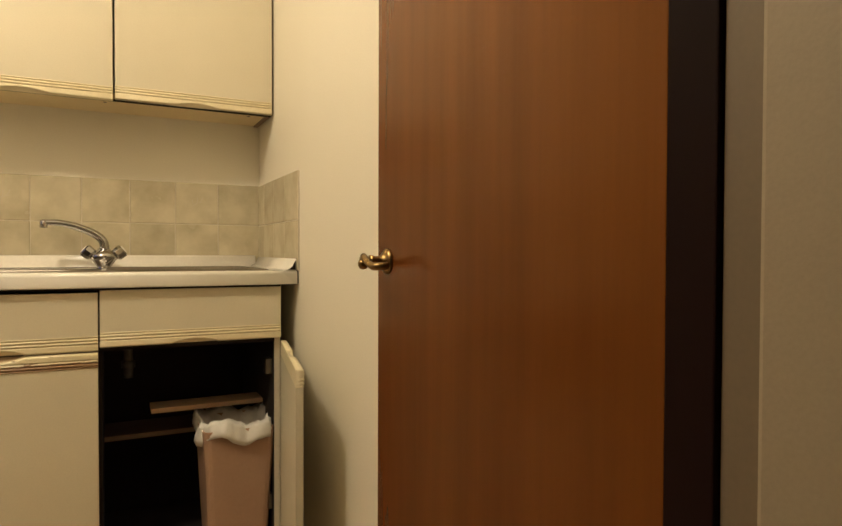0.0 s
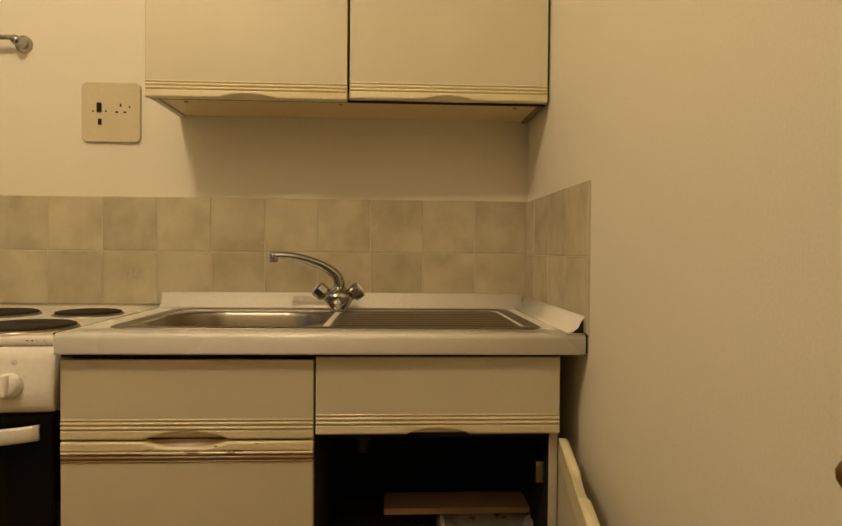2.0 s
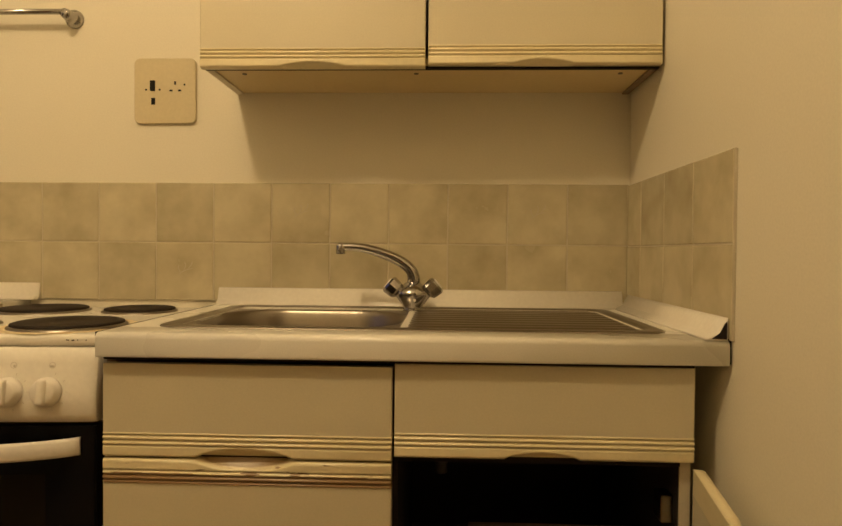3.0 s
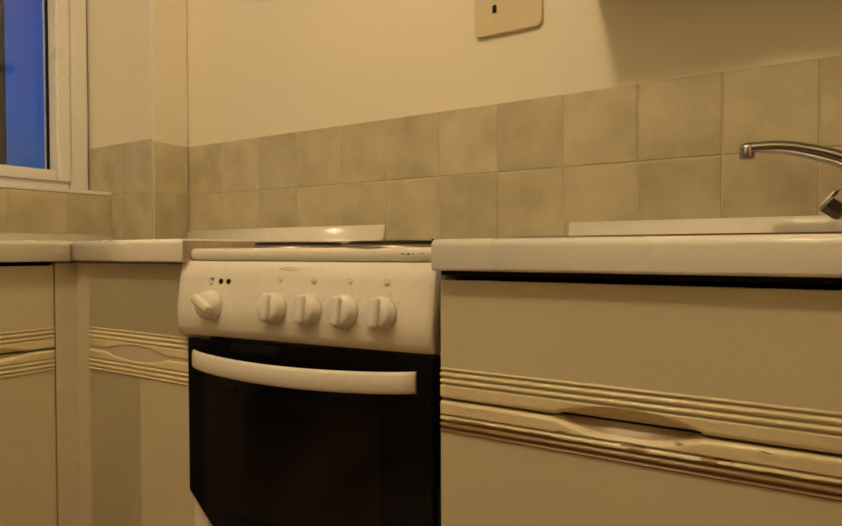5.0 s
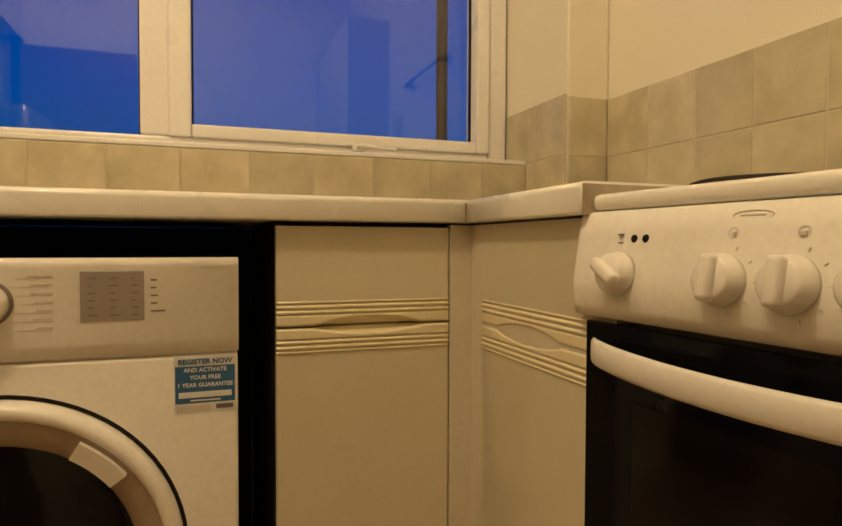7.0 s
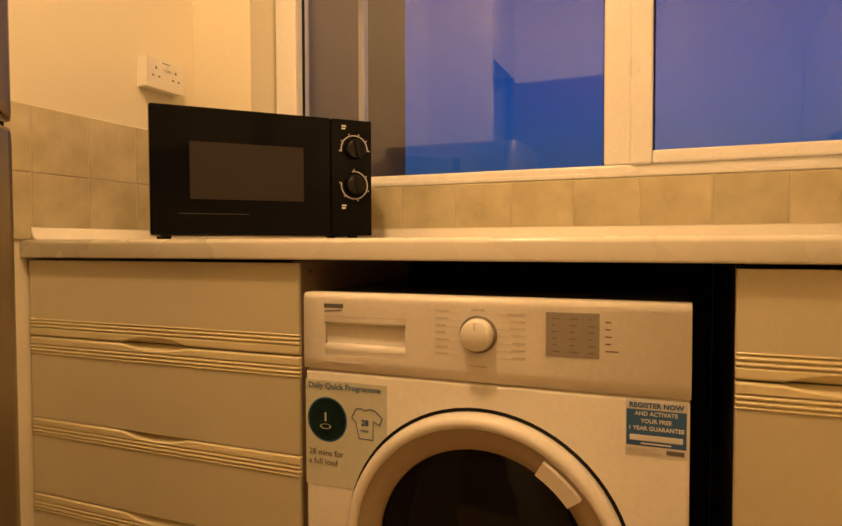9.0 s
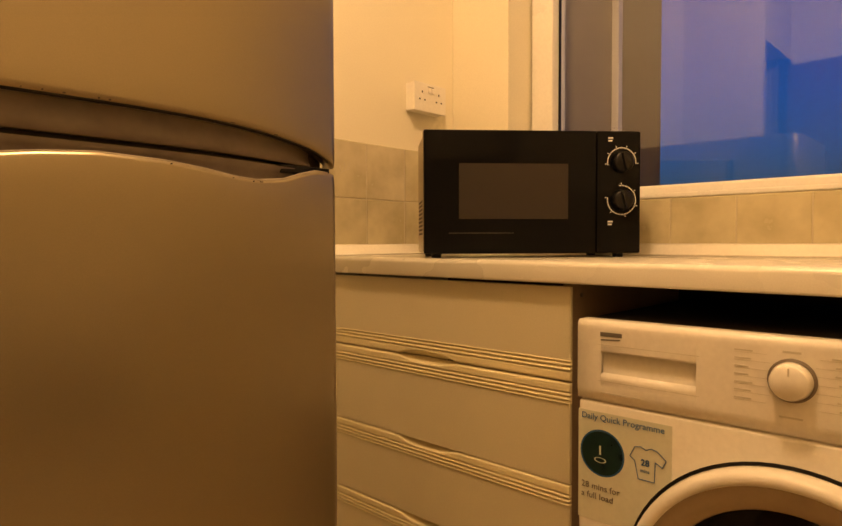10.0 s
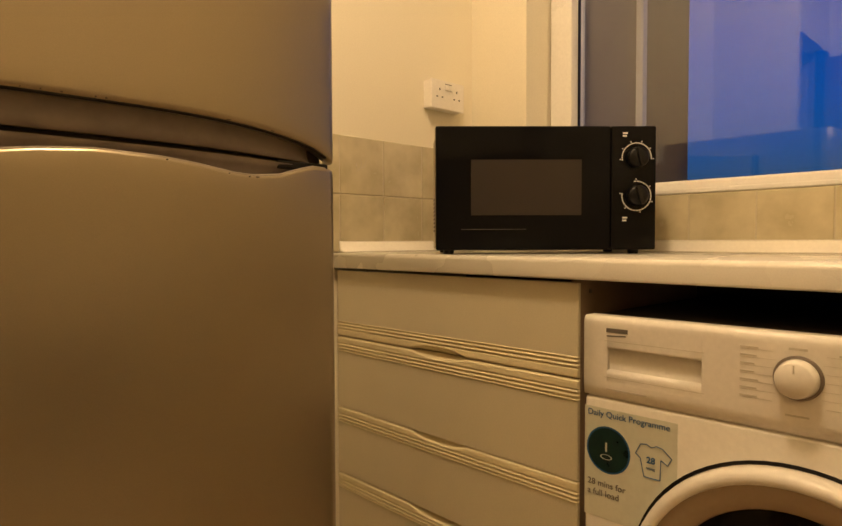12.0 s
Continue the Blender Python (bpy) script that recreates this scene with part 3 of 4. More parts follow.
for i in range(NX + 1):
    for j in range(NY + 1):
        x, y = SX0 + (SX1 - SX0) * i / NX, SY0 + (SY1 - SY0) * j / NY
        if rounded(x, y, SX0, SX1, SY0, SY1, 0.045) >= -0.0008:
            grid[i, j] = bm.verts.new((x, y, sink_height(x, y)))
for i in range(NX):
    for j in range(NY):
        q = [grid.get(k) for k in ((i, j), (i + 1, j), (i + 1, j + 1), (i, j + 1))]
        q = [v for v in q if v]
        if len(q) > 2:
            bm.faces.new(q)
ob = part("basin", bm, "steel", sink, smooth=True)
sol = ob.modifiers.new("thickness", "SOLIDIFY")
sol.thickness, sol.offset = 0.0012, -1
part("waste", lathe([(0.0, 0.004), (0.022, 0.004), (0.030, 0.002), (0.034, 0.0)], Matrix.Translation((-0.705, -0.29, WS - 0.150)), 24), "chrome", sink, smooth=True)

trap = curve_points([(-0.470, -0.17, 0.720), (-0.445, -0.17, 0.690), (-0.440, -0.17, 0.640), (-0.440, -0.17, 0.585)], 6)
pipe = part("waste_pipe", tube(trap, 0.014, 12), "greyplastic", sink, "grey plastic waste pipe in the cupboard", smooth=True)
part("pipe_collar", lathe([(0.014, 0), (0.020, 0.002), (0.020, 0.022), (0.014, 0.024)], Matrix.Translation((-0.440, -0.17, 0.615)), 16), "greyplastic", pipe, smooth=True)

# ---- mixer tap ----
TX, TY = -0.506, -0.106
tap = thing("mixer_tap", "chrome mixer tap with swan neck and two cross knobs", "tap", (TX, TY, WS + 0.002))
part("body", lathe([(0, -0.004), (0.021, -0.004), (0.022, 0.003), (0.020, 0.006), (0.024, 0.012), (0.041, 0.034), (0.040, 0.043), (0.026, 0.054), (0.017, 0.062), (0, 0.062)], Matrix.Translation((TX, TY, WS)), 24), "chrome", tap, smooth=True)
neck = curve_points([(TX, TY, WS + 0.052), (TX + 0.001, TY - 0.002, WS + 0.074), (TX - 0.009, TY - 0.004, WS + 0.094), (TX - 0.038, TY - 0.008, WS + 0.114), (TX - 0.080, TY - 0.012, WS + 0.130), (TX - 0.120, TY - 0.015, WS + 0.139), (TX - 0.165, TY - 0.018, WS + 0.140)], 6)
part("spout", tube(neck, [0.0150 - 0.0060 * k / (len(neck) - 1) for k in range(len(neck))], 14), "chrome", tap, smooth=True)
part("nozzle", lathe([(0, -0.014), (0.0100, -0.014), (0.0105, -0.012), (0.0105, 0.004), (0.0085, 0.009), (0, 0.010)], Matrix.Translation((TX - 0.160, TY - 0.018, WS + 0.138)), 16), "chrome", tap, smooth=True)
for s in (-1, 1):
    m = Matrix.Translation((TX + s * 0.020, TY - 0.004, WS + 0.030)) @ Matrix.Rotation(radians(s * 50), 4, "Y")
    k = part("knob", lathe([(0, 0), (0.013, 0), (0.012, 0.014), (0.018, 0.018), (0.0200, 0.022), (0.0215, 0.042), (0.018, 0.046), (0, 0.046)], m, 9), "chrome", tap)
    part("knob_cap", lathe([(0.013, 0.0458), (0.012, 0.0485), (0, 0.049)], m, 14), "plastic", k)

# ---- bin under the sink ----
bin_ = thing("pedal_bin", "tan plastic bin with white liner inside the open cupboard", "bin", (-0.170, -0.395, 0.118))


def frustum(x, y, z0, z1, w0, d0, w1, d1, r=0.02):
    bm = bmesh.new()
    rings = []
    for z, w, d in ((z0, w0, d0), (z1, w1, d1)):
        rings.append([bm.verts.new((x + sx * w / 2 - sx * r * (1 - math.cos(a)), y + sy * d / 2 - sy * r * (1 - math.sin(a)), z)) for sx, sy, aa in ((1, 1, (0, 30, 60, 90)), (-1, 1, (90, 60, 30, 0)), (-1, -1, (0, 30, 60, 90)), (1, -1, (90, 60, 30, 0))) for a in [radians(v) for v in aa]])
    n = len(rings[0])
    for i in range(n):
        bm.faces.new((rings[0][i], rings[0][(i + 1) % n], rings[1][(i + 1) % n], rings[1][i]))
    bm.faces.new(rings[0][::-1])
    return bm


ob = part("bucket", frustum(-0.160, -0.395, 0.118, 0.474, 0.165, 0.17, 0.200, 0.21), "bin", bin_)
ob.modifiers.new("thickness", "SOLIDIFY").thickness = 0.003
bm = bmesh.new()
rnd = random.Random(4)
rows = []
for j in range(9):
    t = j / 8
    ring = []
    for i in range(56):
        a = 2 * math.pi * i / 56
        ca, sa = math.cos(a), math.sin(a)
        k = 1 / max(abs(ca) ** 4 + abs(sa) ** 4, 1e-6) ** 0.25
        fold = 0.0060 * math.sin(7 * a + 3 * t) + 0.0042 * math.sin(17 * a + 1.7 + 2 * t) + rnd.uniform(-0.0022, 0.0022)
        if t < 0.5:
            off, z = -0.020 + 0.044 * t, 0.415 + 0.16 * t
        else:
            off, z = 0.004 + 0.012 * math.sin((t - 0.5) * math.pi), 0.495 - 0.11 * (t - 0.5) + 0.010 * math.sin(3 * a + 1)
        ring.append(bm.verts.new((-0.160 + ca * k * (0.092 + off + fold), -0.395 + sa * k * (0.103 + off + fold), z + 0.012 * math.sin(5 * a) * t + 0.8 * fold)))
    rows.append(ring)
for a, b in zip(rows, rows[1:]):
    for i in range(56):
        bm.faces.new((a[i], a[(i + 1) % 56], b[(i + 1) % 56], b[i]))
ob = part("liner", bm, "bag", bin_, "crumpled white plastic bin liner", smooth=True)
ob.modifiers.new("thickness", "SOLIDIFY").thickness = 0.001

# ---- wall cabinets ----
wall_cab = thing("wall_cabinet", "cream two-door wall cabinet, underside tinted for bounce light", "cabinet", (-0.47, -0.11, 1.43))
part("side_panel", box(-0.939, -0.923, -0.212, -0.001, 1.430, 2.06), "carcass", wall_cab)
part("side_panel", box(-0.021, -0.006, -0.212, -0.001, 1.430, 2.06), "side", wall_cab)
# Panel colour holds the warm light bounced up from worktop and floor
part("bottom_panel", box(-0.923, -0.021, -0.212, -0.001, 1.434, 1.450), "underside", wall_cab, "cabinet underside tinted yellow for bounce light")
part("top_panel", box(-0.923, -0.021, -0.212, -0.001, 2.044, 2.06), "carcass", wall_cab)
part("shadow_gap", box(-0.937, -0.008, -0.2125, -0.200, 1.4290, 1.4338), "dark", wall_cab)
for x in (-0.870, -0.500, -0.070):
    part("screw_cap", lathe([(0, 0), (0.005, 0), (0.005, 0.002), (0, 0.002)], Matrix.Translation((x, -0.16, 1.4325)), 10), "ink", wall_cab)
front("door", wall_cab, (-0.940, -0.213, 1.427), (1, 0, 0), 0.461, 0.635, "bottom", (0.165, 0.298, 0.011))
front("door", wall_cab, (-0.473, -0.213, 1.432), (1, 0, 0), 0.466, 0.630, "bottom", (0.170, 0.290, 0.011))

# ---- cooker switch ----
plate = thing("cooker_switch", "ivory cooker control plate with switch and socket", "socket", (-1.115, -0.004, 1.437))
part("faceplate", plate_shape(-1.190, -1.039, 1.359, 1.516, 0.014, -0.0005, -0.009), "ivory", plate)
part("rocker", box(-1.150, -1.138, -0.0125, -0.008, 1.437, 1.462, 0.0015), "black", plate)
part("neon", box(-1.147, -1.138, -0.0105, -0.008, 1.404, 1.420), "black", plate)
for x, z, w, h in ((-1.089, 1.456, 0.004, 0.008), (-1.099, 1.438, 0.007, 0.004), (-1.078, 1.438, 0.007, 0.004), (-1.160, 1.440, 0.004, 0.004), (-1.066, 1.452, 0.004, 0.004), (-1.127, 1.440, 0.004, 0.004)):
    part("pin_hole", box(x - w / 2, x + w / 2, -0.0102, -0.008, z - h / 2, z + h / 2), "black", plate)

# ---- towel rail ----
rail = thing("towel_rail", "chrome towel rail fixed to the wall above the cooker", "rail", (-1.55, -0.02, 1.596))
part("bar", tube([(-1.796, -0.036, 1.618), (-1.340, -0.036, 1.618)], 0.0065, 12), "chrome", rail, smooth=True)
for x in (-1.796, -1.340):
    m = Matrix.Translation((x, 0, 1.612)) @ Matrix.Rotation(radians(90), 4, "X")
    part("rosette", lathe([(0, 0), (0.022, 0), (0.022, 0.006), (0.015, 0.012), (0.011, 0.028), (0.013, 0.034), (0.011, 0.044), (0, 0.046)], m, 20), "chrome", rail, smooth=True)

# ---- cooker ----
CW = 0.460
cooker = thing("electric_cooker", "white freestanding electric cooker with black glass oven door", "cooker", (-1.452, -0.526, 0), 4.5)


def cpart(name, bm, mat, parent=cooker, label="", smooth=False):
    return part(name, bm, mat, parent, label, local=True, smooth=smooth)


cpart("body", box(0.004, CW - 0.004, 0.020, 0.50, 0.02, 0.888), "enamel")
hob = cpart("hob", box(0.0, CW, -0.002, 0.500, 0.8945, 0.914, 0.009, seg=4), "enamel", label="white enamel hob stained by heat", smooth=True)
for x, y, r in ((0.345, 0.115, 0.092), (0.135, 0.115, 0.074), (0.150, 0.385, 0.090), (0.362, 0.385, 0.074)):
    m = Matrix.Translation((x, y, 0.914))
    hp = cpart("hotplate", lathe([(0, 0.010), (r * 0.25, 0.009), (r * 0.3, 0.010), (r - 0.006, 0.010), (r, 0.008), (r, 0.003)], m, 40), "iron", label="dark solid hotplate", smooth=True)
    cpart("rim", lathe([(r, 0.005), (r + 0.004, 0.004), (r + 0.006, 0.0005)], m, 40), "steel", hp, smooth=True)
    cpart("heat_stain", lathe([(r + 0.006, 0.0008), (r + 0.024, 0.0006), (r + 0.024, 0.0)], m, 40), "stain" if x > 0.3 and y < 0.2 else "enamel", hob)
bm = bmesh.new()
rnd = random.Random(8)
for k in range(7):
    x, w = 0.400 + 0.050 * rnd.random(), rnd.uniform(0.0008, 0.0025)
    box(x, x + w, -0.0026, 0.0, 0.9040 + 0.001 * rnd.random(), 0.9054 + 0.001 * rnd.random(), bm=bm)
tagged(cpart("enamel_chips", bm, "iron", hob, "dark chips in the hob's front edge"), kind="stuff")
prof = [(0.0, 0.8935), (0.005, 0.891), (0.012, 0.868), (0.0205, 0.826), (0.0228, 0.814), (0.0228, 0.804), (0.0205, 0.788), (0.016, 0.775), (-0.03, 0.773), (-0.03, 0.8935)]
bm = bmesh.new()
rings = []
xs = [(-0.015, 0.55), (-0.0135, 0.75), (-0.009, 0.88), (0.0, 0.96), (0.014, 1.0), (CW - 0.024, 1.0), (CW - 0.013, 0.96), (CW - 0.006, 0.85), (CW - 0.004, 0.7)]
for x, s in xs:
    rings.append([bm.verts.new((x, -(o * s if o > 0 else o), z)) for o, z in prof])
for a, b in zip(rings, rings[1:]):
    for i in range(len(prof)):
        j = (i + 1) % len(prof)
        bm.faces.new((a[i], a[j], b[j], b[i]))
bm.faces.new(rings[0])
bm.faces.new(rings[-1])
panel = cpart("control_panel", bm, "enamel", label="white control panel", smooth=True)
TILT = Matrix.Rotation(radians(90 - 9.5), 4, "X")


def on_panel(x, z):
    o = np.interp(z, [0.814, 0.826, 0.868], [0.0228, 0.0205, 0.012])
    return Matrix.Translation((x, -o, z)) @ TILT


for n, x in enumerate((0.068, 0.196, 0.259, 0.320, 0.381)):
    m = on_panel(x, 0.8245)
    kb = cpart("knob", lathe([(0, 0), (0.0235, 0), (0.0235, 0.006), (0.021, 0.009), (0.0195, 0.016), (0.017, 0.018), (0, 0.018)], m, 28), "plastic", panel, smooth=True)
    turn = m @ Matrix.Rotation(radians(0 if n else 62), 4, "Z")
    bm = box(-0.0070, 0.0070, -0.0205, 0.0205, 0.012, 0.0265, 0.0055, seg=3)
    bm.transform(turn)
    cpart("grip", bm, "plastic", kb, smooth=True)
    bm = bmesh.new()
    for a in ((20, 55, 90, 125, 160) if n else (30, 90)):
        q = m @ Matrix.Rotation(radians(a - 90), 4, "Z") @ Matrix.Translation((0.030, 0, 0.0))
        tick = box(-0.0018, 0.0018, -0.0004, 0.0004, -0.0005, 0.0004)
        tick.transform(q)
        me = bpy.data.meshes.new("t")
        tick.to_mesh(me)
        bm.from_mesh(me)
        bpy.data.meshes.remove(me)
        tick.free()
    tagged(cpart("scale_marks", bm, "badgeink", kb), kind="stuff")
    if n:
        ic = lathe([(0.0052, 0), (0.0052, 0.0004), (0.0042, 0.0004), (0.0042, 0)], on_panel(x + 0.004, 0.866), 18)
        box(x + (0.0045 if n % 2 else 0.001), x + 0.007, -0.0145, -0.0125, 0.8635, 0.8665, bm=ic)
        cpart("printed_symbol", ic, "badgeink", panel)
for x in (0.082, 0.098):
    cpart("indicator", lathe([(0, 0.001), (0.004, 0.001), (0.0045, 0)], on_panel(x, 0.862), 12), "black", panel)
for z in (0.857, 0.866):
    cpart("indicator_print", box(0.060, 0.066, -0.0155, -0.011, z, z + 0.0012), "ink", panel)
bm = lathe([(0.0185, 0.0), (0.0195, 0.0008), (0.0205, 0.0)], Matrix.Translation((0.215, -0.0078, 0.881)) @ TILT @ Matrix.Diagonal((1, 0.22, 1, 1)), 32)
badge = cpart("badge", bm, "badgeink", panel, "faint oval maker's plate")
cpart("badge_print", box(0.203, 0.227, -0.0085, -0.006, 0.8802, 0.8818), "badgeink", badge)
bm = bmesh.new()
shape = [(0.006, 0.7685), (0.006, 0.518), (0.062, 0.462), (CW - 0.062, 0.462), (CW - 0.006, 0.518), (CW - 0.006, 0.7685)]
rings = [[bm.verts.new((x + (CW / 2 - x) * k, y, z + (0.62 - z) * k)) for x, z in shape] for y, k in ((0.018, 0), (-0.011, 0), (-0.014, 0.012))]
for a, b in zip(rings, rings[1:]):
    for i in range(6):
        bm.faces.new((a[i], a[(i + 1) % 6], b[(i + 1) % 6], b[i]))
bm.faces.new(rings[0])
bm.faces.new(rings[-1])
odoor = cpart("oven_door", bm, "blackglass", label="black glass oven door with cut lower corners")
cpart("oven_window", box(0.085, CW - 0.085, -0.0155, -0.0142, 0.50, 0.690), "ovenwindow", odoor)
us = [k / 30 for k in range(31)]


def handle_at(t, v, out):
    s = 4 * t * (1 - t)
    x = 0.023 + (CW - 0.053) * t
    z = 0.7215 + 0.029 * v - 0.004 * s
    return Vector((x, -0.017 - 0.034 * s ** 0.8 - out, z))


bm = solid_grid(us, [0, 0.15, 0.5, 0.85, 1], lambda t, v: handle_at(t, v, 0.003 * (1 - (2 * v - 1) ** 8)), lambda t, v: handle_at(t, v, -0.003))
cpart("oven_handle", bm, "plastic", odoor, "white curved oven handle", smooth=True)
cpart("lower_panel", box(0.006, CW - 0.006, -0.004, 0.018, 0.06, 0.60, 0.004), "enamel", label="white lower drawer panel")
for x in (0.04, CW - 0.04):
    for y in (0.06, 0.46):
        cpart("foot", lathe([(0, 0), (0.018, 0), (0.016, 0.02), (0, 0.02)], Matrix.Translation((x, y, 0)), 12), "black")

# ---- corner and window run ----
ZB = WT - 0.039
XF = -1.812
corner = thing("corner_unit", "cream corner base unit with two doors and drawers", "cabinet", (-2.0, -0.5, 0))
part("post", box(-1.812, -1.795, -0.566, -0.510, 0.10, 0.888, 0.001), "carcass", corner, "cream corner post")
part("post", box(-1.7945, -1.405, -0.527, -0.510, 0.10, 0.888, 0.001), "carcass", corner)
front("drawer_front", corner, (XF, -0.852, 0.727), (0, 1, 0), 0.284, 0.156, "bottom", (0.062, 0.232, 0.014))
front("door", corner, (XF, -0.852, 0.125), (0, 1, 0), 0.284, 0.5995, "top", (0.058, 0.236, 0.011))
front("drawer_front", corner, (-1.752, -0.510, 0.727), (1, 0, 0), 0.296, 0.156, "bottom", (0.062, 0.232, 0.014))
front("door", corner, (-1.752, -0.510, 0.125), (1, 0, 0), 0.296, 0.5995, "top", (0.058, 0.236, 0.012))
# Near-black side and fill put the void's shade into the colour
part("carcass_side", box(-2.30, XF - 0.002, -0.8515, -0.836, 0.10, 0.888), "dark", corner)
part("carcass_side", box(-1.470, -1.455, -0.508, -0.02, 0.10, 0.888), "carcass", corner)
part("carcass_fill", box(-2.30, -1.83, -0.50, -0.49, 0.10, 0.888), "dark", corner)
part("plinth", box(-1.87, -1.85, -0.85, -0.47, 0, 0.10), "front", corner)
part("plinth", box(-1.85, -1.456, -0.49, -0.47, 0, 0.10), "front", corner)

top_l = thing("corner_worktop", "white laminate worktop running round the corner below the window", "worktop", (-2.0, -1.2, ZB))
part("slab", sweep(nose(WT, ZB, -1.7755 - XW), (XW + 0.0005, YS + 0.001, 0), (XW + 0.0005, -0.1215, 0), (1, 0, 0)), "worktop", top_l, smooth=True)
part("slab", sweep(nose(WT, ZB, 0.543), (-1.7745, -0.002, 0), (-1.452, -0.002, 0), (0, -1, 0)), "worktop", top_l, smooth=True)
part("slab_infill", box(-2.137, -1.7747, -0.1213, -0.002, ZB, WT), "worktop", top_l)
part("joint", box(-1.7765, -1.7745, -0.548, -0.5455, ZB + 0.001, WT - 0.006), "wear", top_l, "grimy worktop joint")
part("end_cap", box(-1.4518, -1.4508, -0.541, -0.10, ZB, WT - 0.003), "stainedge", top_l, "stained worktop end")
part("upstand", sweep(up, (-2.136, -0.006, WT), (-1.425, -0.006, WT), (0, -1, 0)), "strip", top_l, "white plastic sealing strip", smooth=True)
up3 = [(0, 0), (0.030, 0), (0.028, 0.005), (0.012, 0.012), (0.006, 0.026), (0, 0.030)]
part("upstand", sweep(up3, (XW + 0.006, YS + 0.01, WT), (XW + 0.006, -0.125, WT), (1, 0, 0)), "strip", top_l, "white plastic sealing strip", smooth=True)
part("upstand", sweep(up3, (XW + 0.03, YS + 0.006, WT), (-1.80, YS + 0.006, WT), (0, 1, 0)), "strip", top_l, "white plastic sealing strip", smooth=True)

drawers = thing("drawer_unit", "cream four-drawer base unit beside the washing machine", "drawers", (-2.05, -1.9, 0))
part("side_panel", box(-2.30, XF + 0.012, -1.590, -1.571, 0.0, 0.888), "side", drawers, "bare brown chipboard side")
part("side_panel", box(-2.30, XF, YS + 0.002, YS + 0.004, 0.0, 0.888), "carcass", drawers)
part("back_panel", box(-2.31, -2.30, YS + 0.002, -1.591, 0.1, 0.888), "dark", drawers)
# Added near-black board, standing for the shade behind the washing machine
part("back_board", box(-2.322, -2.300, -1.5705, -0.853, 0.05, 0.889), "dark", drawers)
W4 = 0.7235
for z0, z1, lip, sc in ((0.713, 0.884, "bottom", 0.013), (0.5265, 0.7110, "top", 0.012), (0.352, 0.5245, "top", 0.016), (0.125, 0.349, "top", 0.016)):
    front("drawer_front", drawers, (XF + 0.002, YS + 0.005, z0), (0, 1, 0), W4, z1 - z0, lip, (0.285, 0.453, sc))
part("screw_cap", lathe([(0, 0), (0.004, 0), (0.004, 0.002), (0, 0.002)], facing((-1.83, -1.5705, 0.868), (-1, 0, 0)), 10), "ink", drawers)

# ---- washing machine ----
XM, WY0, WY1 = -1.747, -1.530, -0.910
wm = thing("washing_machine", "white front-loading washing machine with dark porthole and stickers", "washing machine", (-2.03, -1.22, 0))
part("cabinet", box(-2.29, XM - 0.006, WY0 + 0.001, WY1 - 0.001, 0.012, 0.829, 0.010), "enamel", wm, smooth=True)
# Top coloured near-black as the shade the worktop throws on it
part("top_cover", box(-2.29, XM - 0.0305, WY0, WY1, 0.8295, 0.834), "dark", wm, "top cover painted near-black for shade under the worktop")
flat = [(-0.03, 0.7035), (-0.001, 0.7035), (0.001, 0.7045), (0.0028, 0.722), (0.003, 0.727), (0.003, 0.820), (0.003, 0.826), (0.0012, 0.8320), (-0.0035, 0.8355), (-0.03, 0.8358)]
scooped = flat[:5] + [(0.003, 0.732), (0.003, 0.739), (0.0032, 0.7475), (-0.010, 0.7500), (-0.022, 0.756), (-0.024, 0.783), (0.003, 0.7845), (0.003, 0.788)] + flat[5:]
bm = sweep(flat, (XM, WY0, 0), (XM, -1.488, 0), (1, 0, 0))
sweep(scooped, (XM, -1.488, 0), (XM, -1.337, 0), (1, 0, 0), bm)
sweep(flat, (XM, -1.337, 0), (XM, WY1, 0), (1, 0, 0), bm)
bmesh.ops.remove_doubles(bm, verts=bm.verts, dist=0.0001)
fas = part("control_panel", bm, "plastic", wm, "white control panel with recessed detergent drawer grip", smooth=True)
part("front_panel", box(XM - 0.03, XM, WY0 + 0.001, WY1 - 0.001, 0.09, 0.7005, 0.006), "enamel", wm, smooth=True)
part("kick_panel", box(XM - 0.03, XM - 0.004, WY0 + 0.001, WY1 - 0.001, 0.015, 0.088, 0.003), "plastic", wm)
XP = XM + 0.003
for z in (0.7365, 0.7960):
    part("drawer_seam", box(XP - 0.0004, XP + 0.0003, -1.492, -1.333, z, z + 0.0008), "paleink", fas)
m = Matrix.Translation((XP, -1.213, 0.779)) @ Matrix.Rotation(radians(90), 4, "Y")
kb = part("programme_knob", lathe([(0, 0), (0.0258, 0), (0.0260, 0.004), (0.0252, 0.006), (0.0238, 0.020), (0.0215, 0.023), (0, 0.023)], m, 40), "plastic", fas, "white round programme knob", smooth=True)
part("knob_ring", lathe([(0.0260, 0), (0.0295, 0.0), (0.0295, 0.004), (0.0260, 0.006)], m, 40), "greygrip", kb)
part("knob_mark", box(XP + 0.0228, XP + 0.0236, -1.2140, -1.2120, 0.788, 0.799), "paleink", kb)
dsp = part("display", box(XP, XP + 0.0012, -1.109, -1.032, 0.7525, 0.818, 0.0005), "display", fas, "grey programme display")
rnd = random.Random(2)
